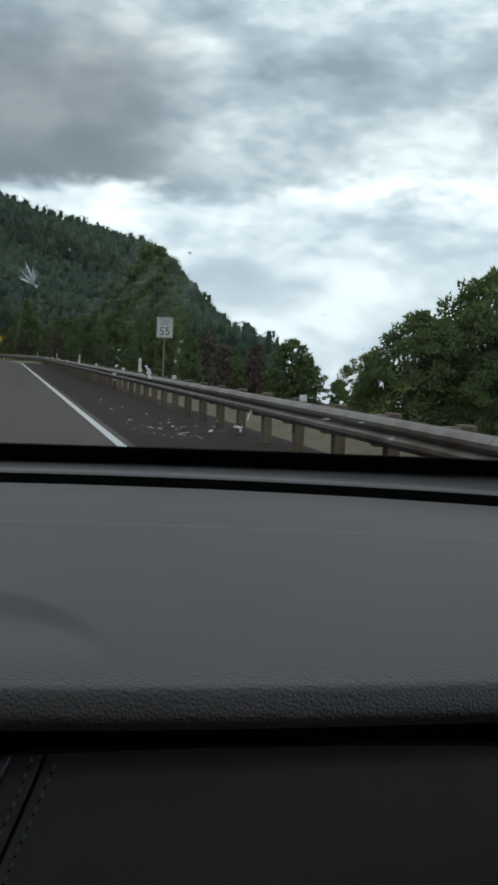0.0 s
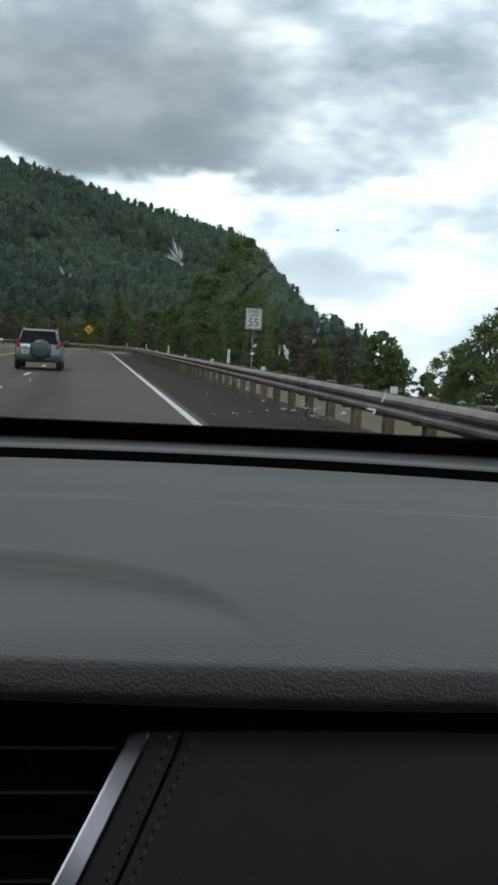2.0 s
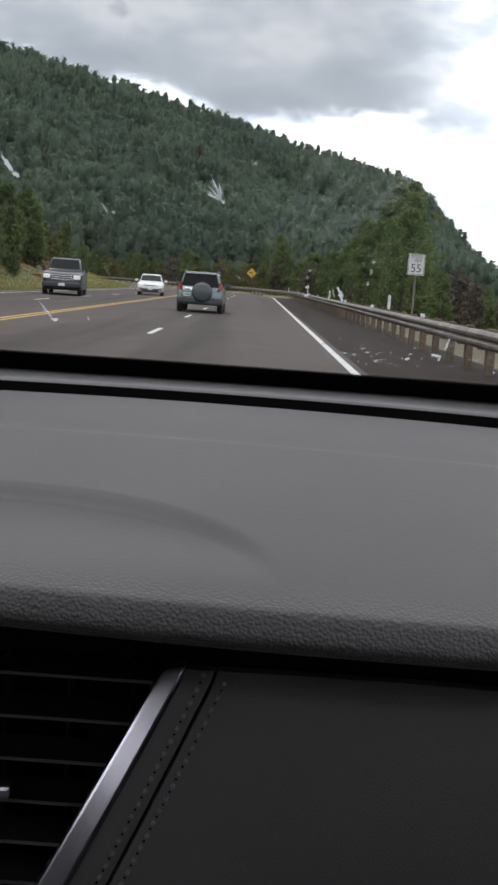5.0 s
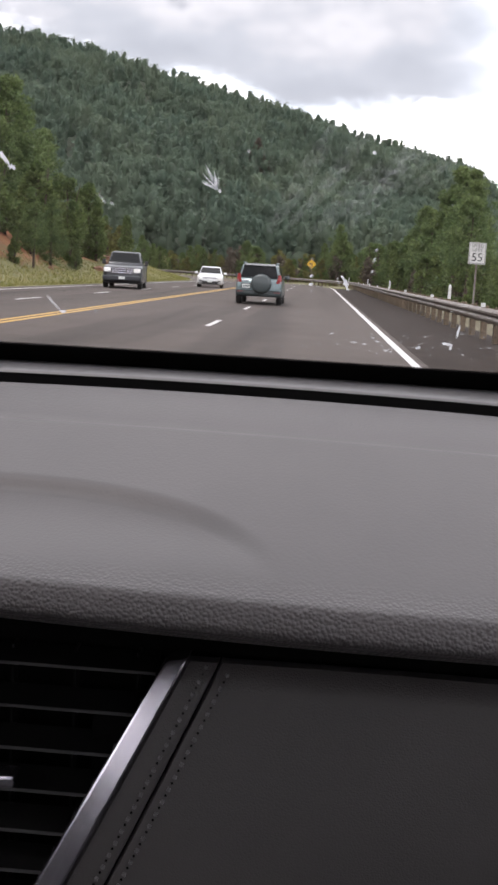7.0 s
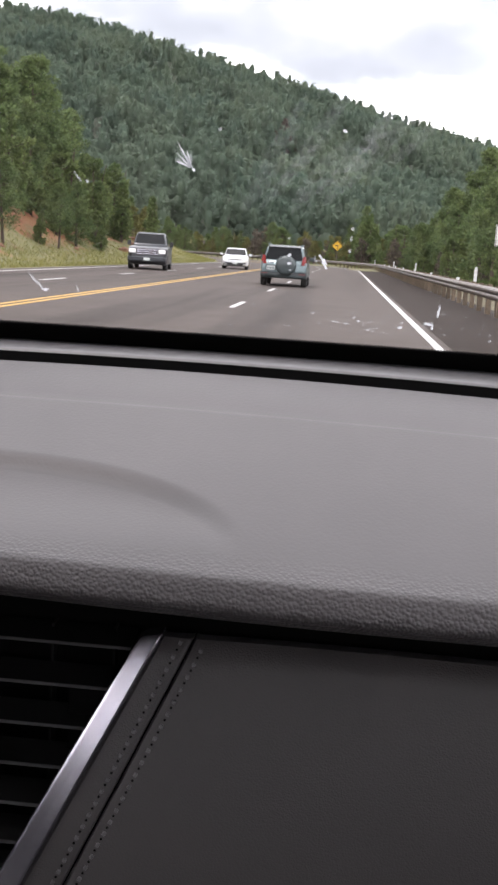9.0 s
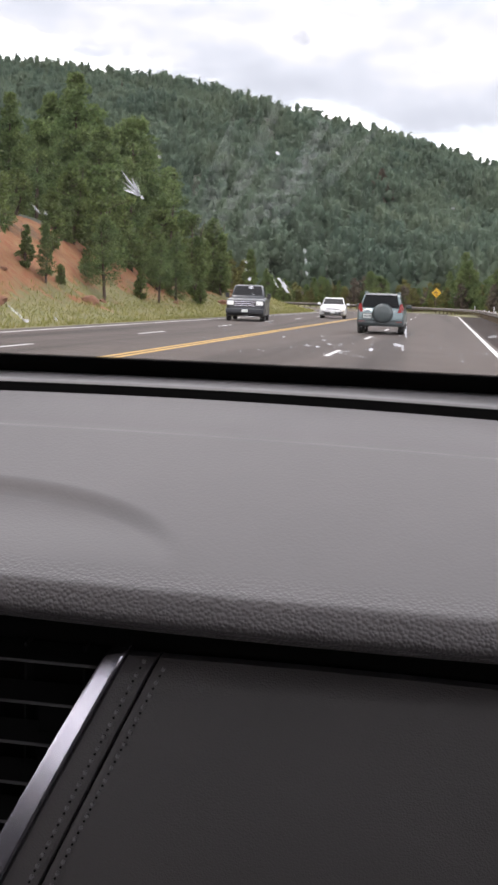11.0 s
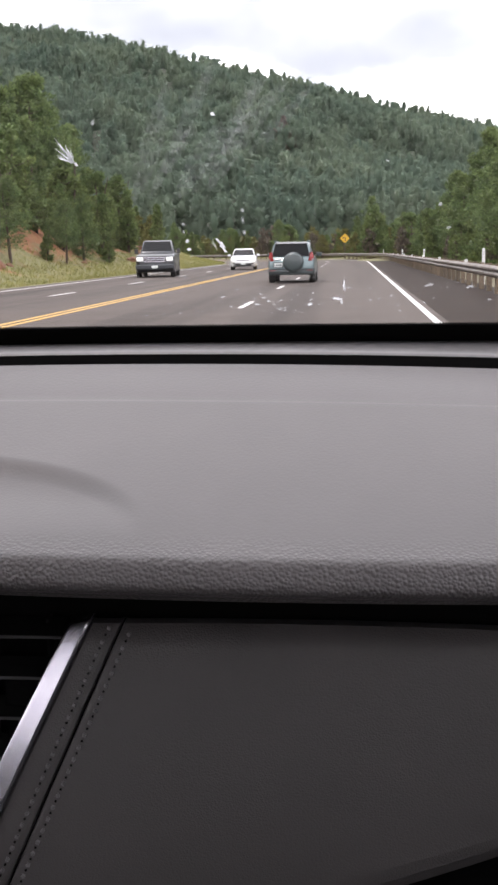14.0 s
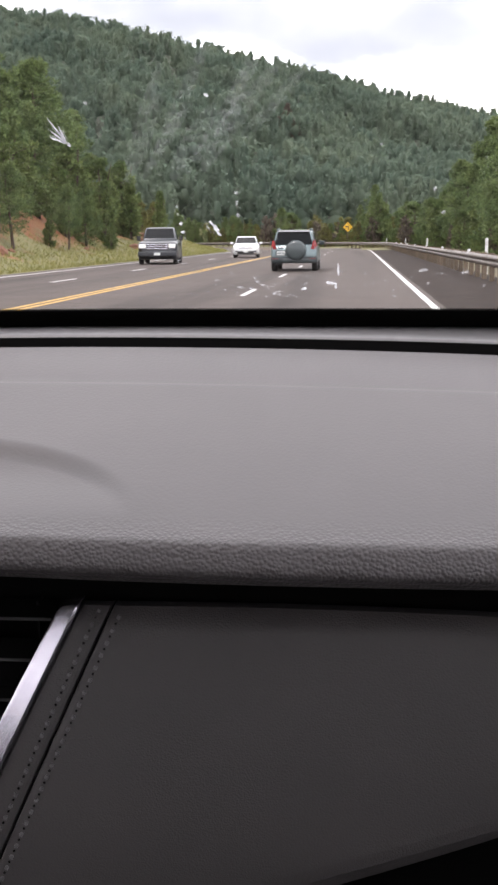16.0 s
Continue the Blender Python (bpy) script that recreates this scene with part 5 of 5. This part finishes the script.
def rocks():
    rng = np.random.default_rng(12)
    M_ROCK = surface("red sandstone", (0.18, 0.09, 0.054), 0.9, other=(0.12, 0.051, 0.03), scale=5, bump=0.6, bump_scale=9, bump_far=0.04)
    for k in range(26):
        s, u = rng.uniform(36, 110), rng.uniform(-22, -17)
        c = on_road(u, s)
        bm = bmesh.new()
        bmesh.ops.create_icosphere(bm, subdivisions=2, radius=1)
        q = rng.uniform(.18, .55)
        for v in bm.verts:
            v.co *= .75 + .5 * noise.noise(v.co * 1.3 + Vector((k * 3.1, 0, 0)))
            v.co = Vector((v.co.x * q * 1.3, v.co.y * q, v.co.z * q * .7))
        ob = part("rock", bm, M_ROCK)
        ob.location = (c.x, c.y, gz(c.x, c.y) + q * .15)
        ob.rotation_euler = (0, 0, rng.uniform(0, 6))
        tagged(ob, "weathered red sandstone rock on the bank", "rock", "rocks on the bank")


rocks()


# ---- spatter on the windscreen ----
def blot(rng, x, z, w, h, lean=0.0, spikes=9, rough=.75):
    """An irregular flat blot on the glass, with thickness."""
    x, z = 1.048 * x - .0095, z + .010
    bm = bmesh.new()
    n = spikes * 2
    pts = []
    for i in range(n):
        a = math.tau * i / n
        r = 1 if i % 2 else rng.uniform(1 - rough, 1)
        px, pz = math.cos(a) * w * .5 * r, math.sin(a) * h * .5 * r * rng.uniform(.8, 1.1)
        pts.append((px * math.cos(lean) - pz * math.sin(lean), px * math.sin(lean) + pz * math.cos(lean)))
    ring = lambda o: [(x + a, glass_y(x + a, z + b * .82) + o, z + b * .82 + .001) for a, b in pts]
    loft(bm, [ring(-.0045), ring(-.0055)])
    return bm


def spatter():
    rng = np.random.default_rng(3)
    spots = [(-.102, 1.314, .0034, .0026, -.4, 1), (-.0185, 1.191, .0022, .017, 0, 1), (-.015, 1.189, .007, .0016, 0, 0), (-.047, 1.174, .0045, .004, .3, 1),
             (-.0245, 1.179, .010, .0042, -.2, 1), (-.021, 1.176, .003, .006, .1, 1), (-.183, 1.311, .003, .003, 0, 0), (.013, 1.283, .003, .0025, .3, 0),
             (-.138, 1.243, .003, .0035, 0, 0), (-.139, 1.237, .0025, .003, 0, 0), (-.138, 1.230, .004, .004, .2, 1), (-.138, 1.2235, .0045, .0032, 0, 1), (-.1375, 1.218, .003, .002, 0, 0),
             (-.112, 1.226, .0045, .018, .42, 1), (-.118, 1.228, .0018, .012, .25, 0), (-.092, 1.252, .003, .004, 0, 0), (-.0925, 1.245, .0025, .006, .1, 0), (-.093, 1.236, .003, .005, 0, 0),
             (-.344, 1.196, .004, .026, .45, 0), (-.338, 1.188, .008, .0045, .1, 1), (-.347, 1.300, .004, .018, .35, 1), (-.343, 1.294, .006, .005, 0, 1),
             (-.311, 1.191, .0025, .008, 0, 0), (-.286, 1.277, .0022, .010, .4, 0), (-.280, 1.274, .003, .004, .3, 0), (.052, 1.253, .003, .005, .2, 0), (.060, 1.236, .004, .004, -.4, 0),
             (.050, 1.190, .009, .004, .2, 0), (.083, 1.188, .008, .004, .3, 0), (.118, 1.172, .010, .005, .5, 0), (.10, 1.176, .003, .003, 0, 0), (-.062, 1.167, .003, .002, 0, 0),
             (-.010, 1.170, .004, .002, 0, 0), (.02, 1.181, .003, .002, .3, 0), (-.085, 1.181, .006, .0025, .2, 0), (-.1, 1.1755, .007, .003, -.1, 0)]
    # the large feathered one: thin streaks that meet in a bright end
    for k in range(11):
        a = rng.uniform(-.1, .75) if k < 8 else rng.uniform(1.0, 1.25)
        ln = rng.uniform(.010, .021) if k < 8 else rng.uniform(.010, .014)
        ob = part("dirt_spatter", blot(rng, -.2045 - math.sin(a) * ln * .5, 1.287 + math.cos(a) * ln * .5 * .82, rng.uniform(.0009, .0022), ln, a, 6), M_SPLAT if k % 2 else M_SPLAT_FAINT)
        tagged(ob, "feathered whitish streak dried on the windscreen glass", "dirt spatter", "spatter on the glass")
    spots += [(-.2035, 1.2862, .0032, .0042, .5, 1), (-.2065, 1.2885, .004, .005, .4, 1)]
    for x, z, w, h, lean, strong in spots:
        ob = part("dirt_spatter", blot(rng, x, z, w, h, lean, 7), M_SPLAT if strong else M_SPLAT_FAINT)
        tagged(ob, "dried whitish spatter on the windscreen glass", "dirt spatter", "spatter on the glass")
    # fine dried drops low on the glass
    bm = bmesh.new()
    for k in range(95):
        x, z = rng.normal(-.07, .075), 1.177 + abs(rng.normal(0, .016))
        q = rng.uniform(.0004, .0011) * (1.7 if k % 9 == 0 else 1)
        pts = [(x + q * math.cos(a) * rng.uniform(.7, 1.6), z + q * .6 * math.sin(a)) for a in (math.tau * i / 6 for i in range(6))]
        loft(bm, [[(a, glass_y(a, b) + o, b) for a, b in pts] for o in (-.0045, -.0052)])
    tagged(part("dried_drops", bm, M_DROP), "many tiny dried drops low on the windscreen", "dried drops", kind="stuff")
    # faint wiper smears in a fan of fine streaks
    for k in range(8):
        bm = bmesh.new()
        a0 = rng.normal(.80, .08)
        x0, z0 = -.188 + .0125 * k + rng.normal(0, .003), 1.270 + .0035 * k + rng.normal(0, .006)
        ln, wd = rng.uniform(.055, .100), rng.uniform(.0035, .0080)
        dx, dz = math.sin(a0), math.cos(a0)
        bend = rng.normal(0, .004)
        left, right = [], []
        for q in np.linspace(0, 1, 7):
            w = wd * (math.sin(math.pi * min(.96, .06 + q * .9)) ** .7)
            px, pz = x0 + dx * ln * q + dz * bend * q * q, z0 + dz * ln * q - dx * bend * q * q
            left.append((px - dz * w, pz + dx * w))
            right.append((px + dz * w, pz - dx * w))
        rim = [[bm.verts.new((a, glass_y(a, b) - .0046 - .0002 * k, b)) for a, b in side] for side in (left, right)]
        for i in range(len(left) - 1):
            bm.faces.new((rim[0][i], rim[1][i], rim[1][i + 1], rim[0][i + 1]))
        tagged(part("wiper_smear", bm, M_SMEAR), "faint pale wiper smear dried on the windscreen", "smear", "wiper smears on the glass")


M_SMEAR = smear_mat("thin wiper smear", (0.60, 0.62, 0.64), 0.050, 230.0)
spatter()
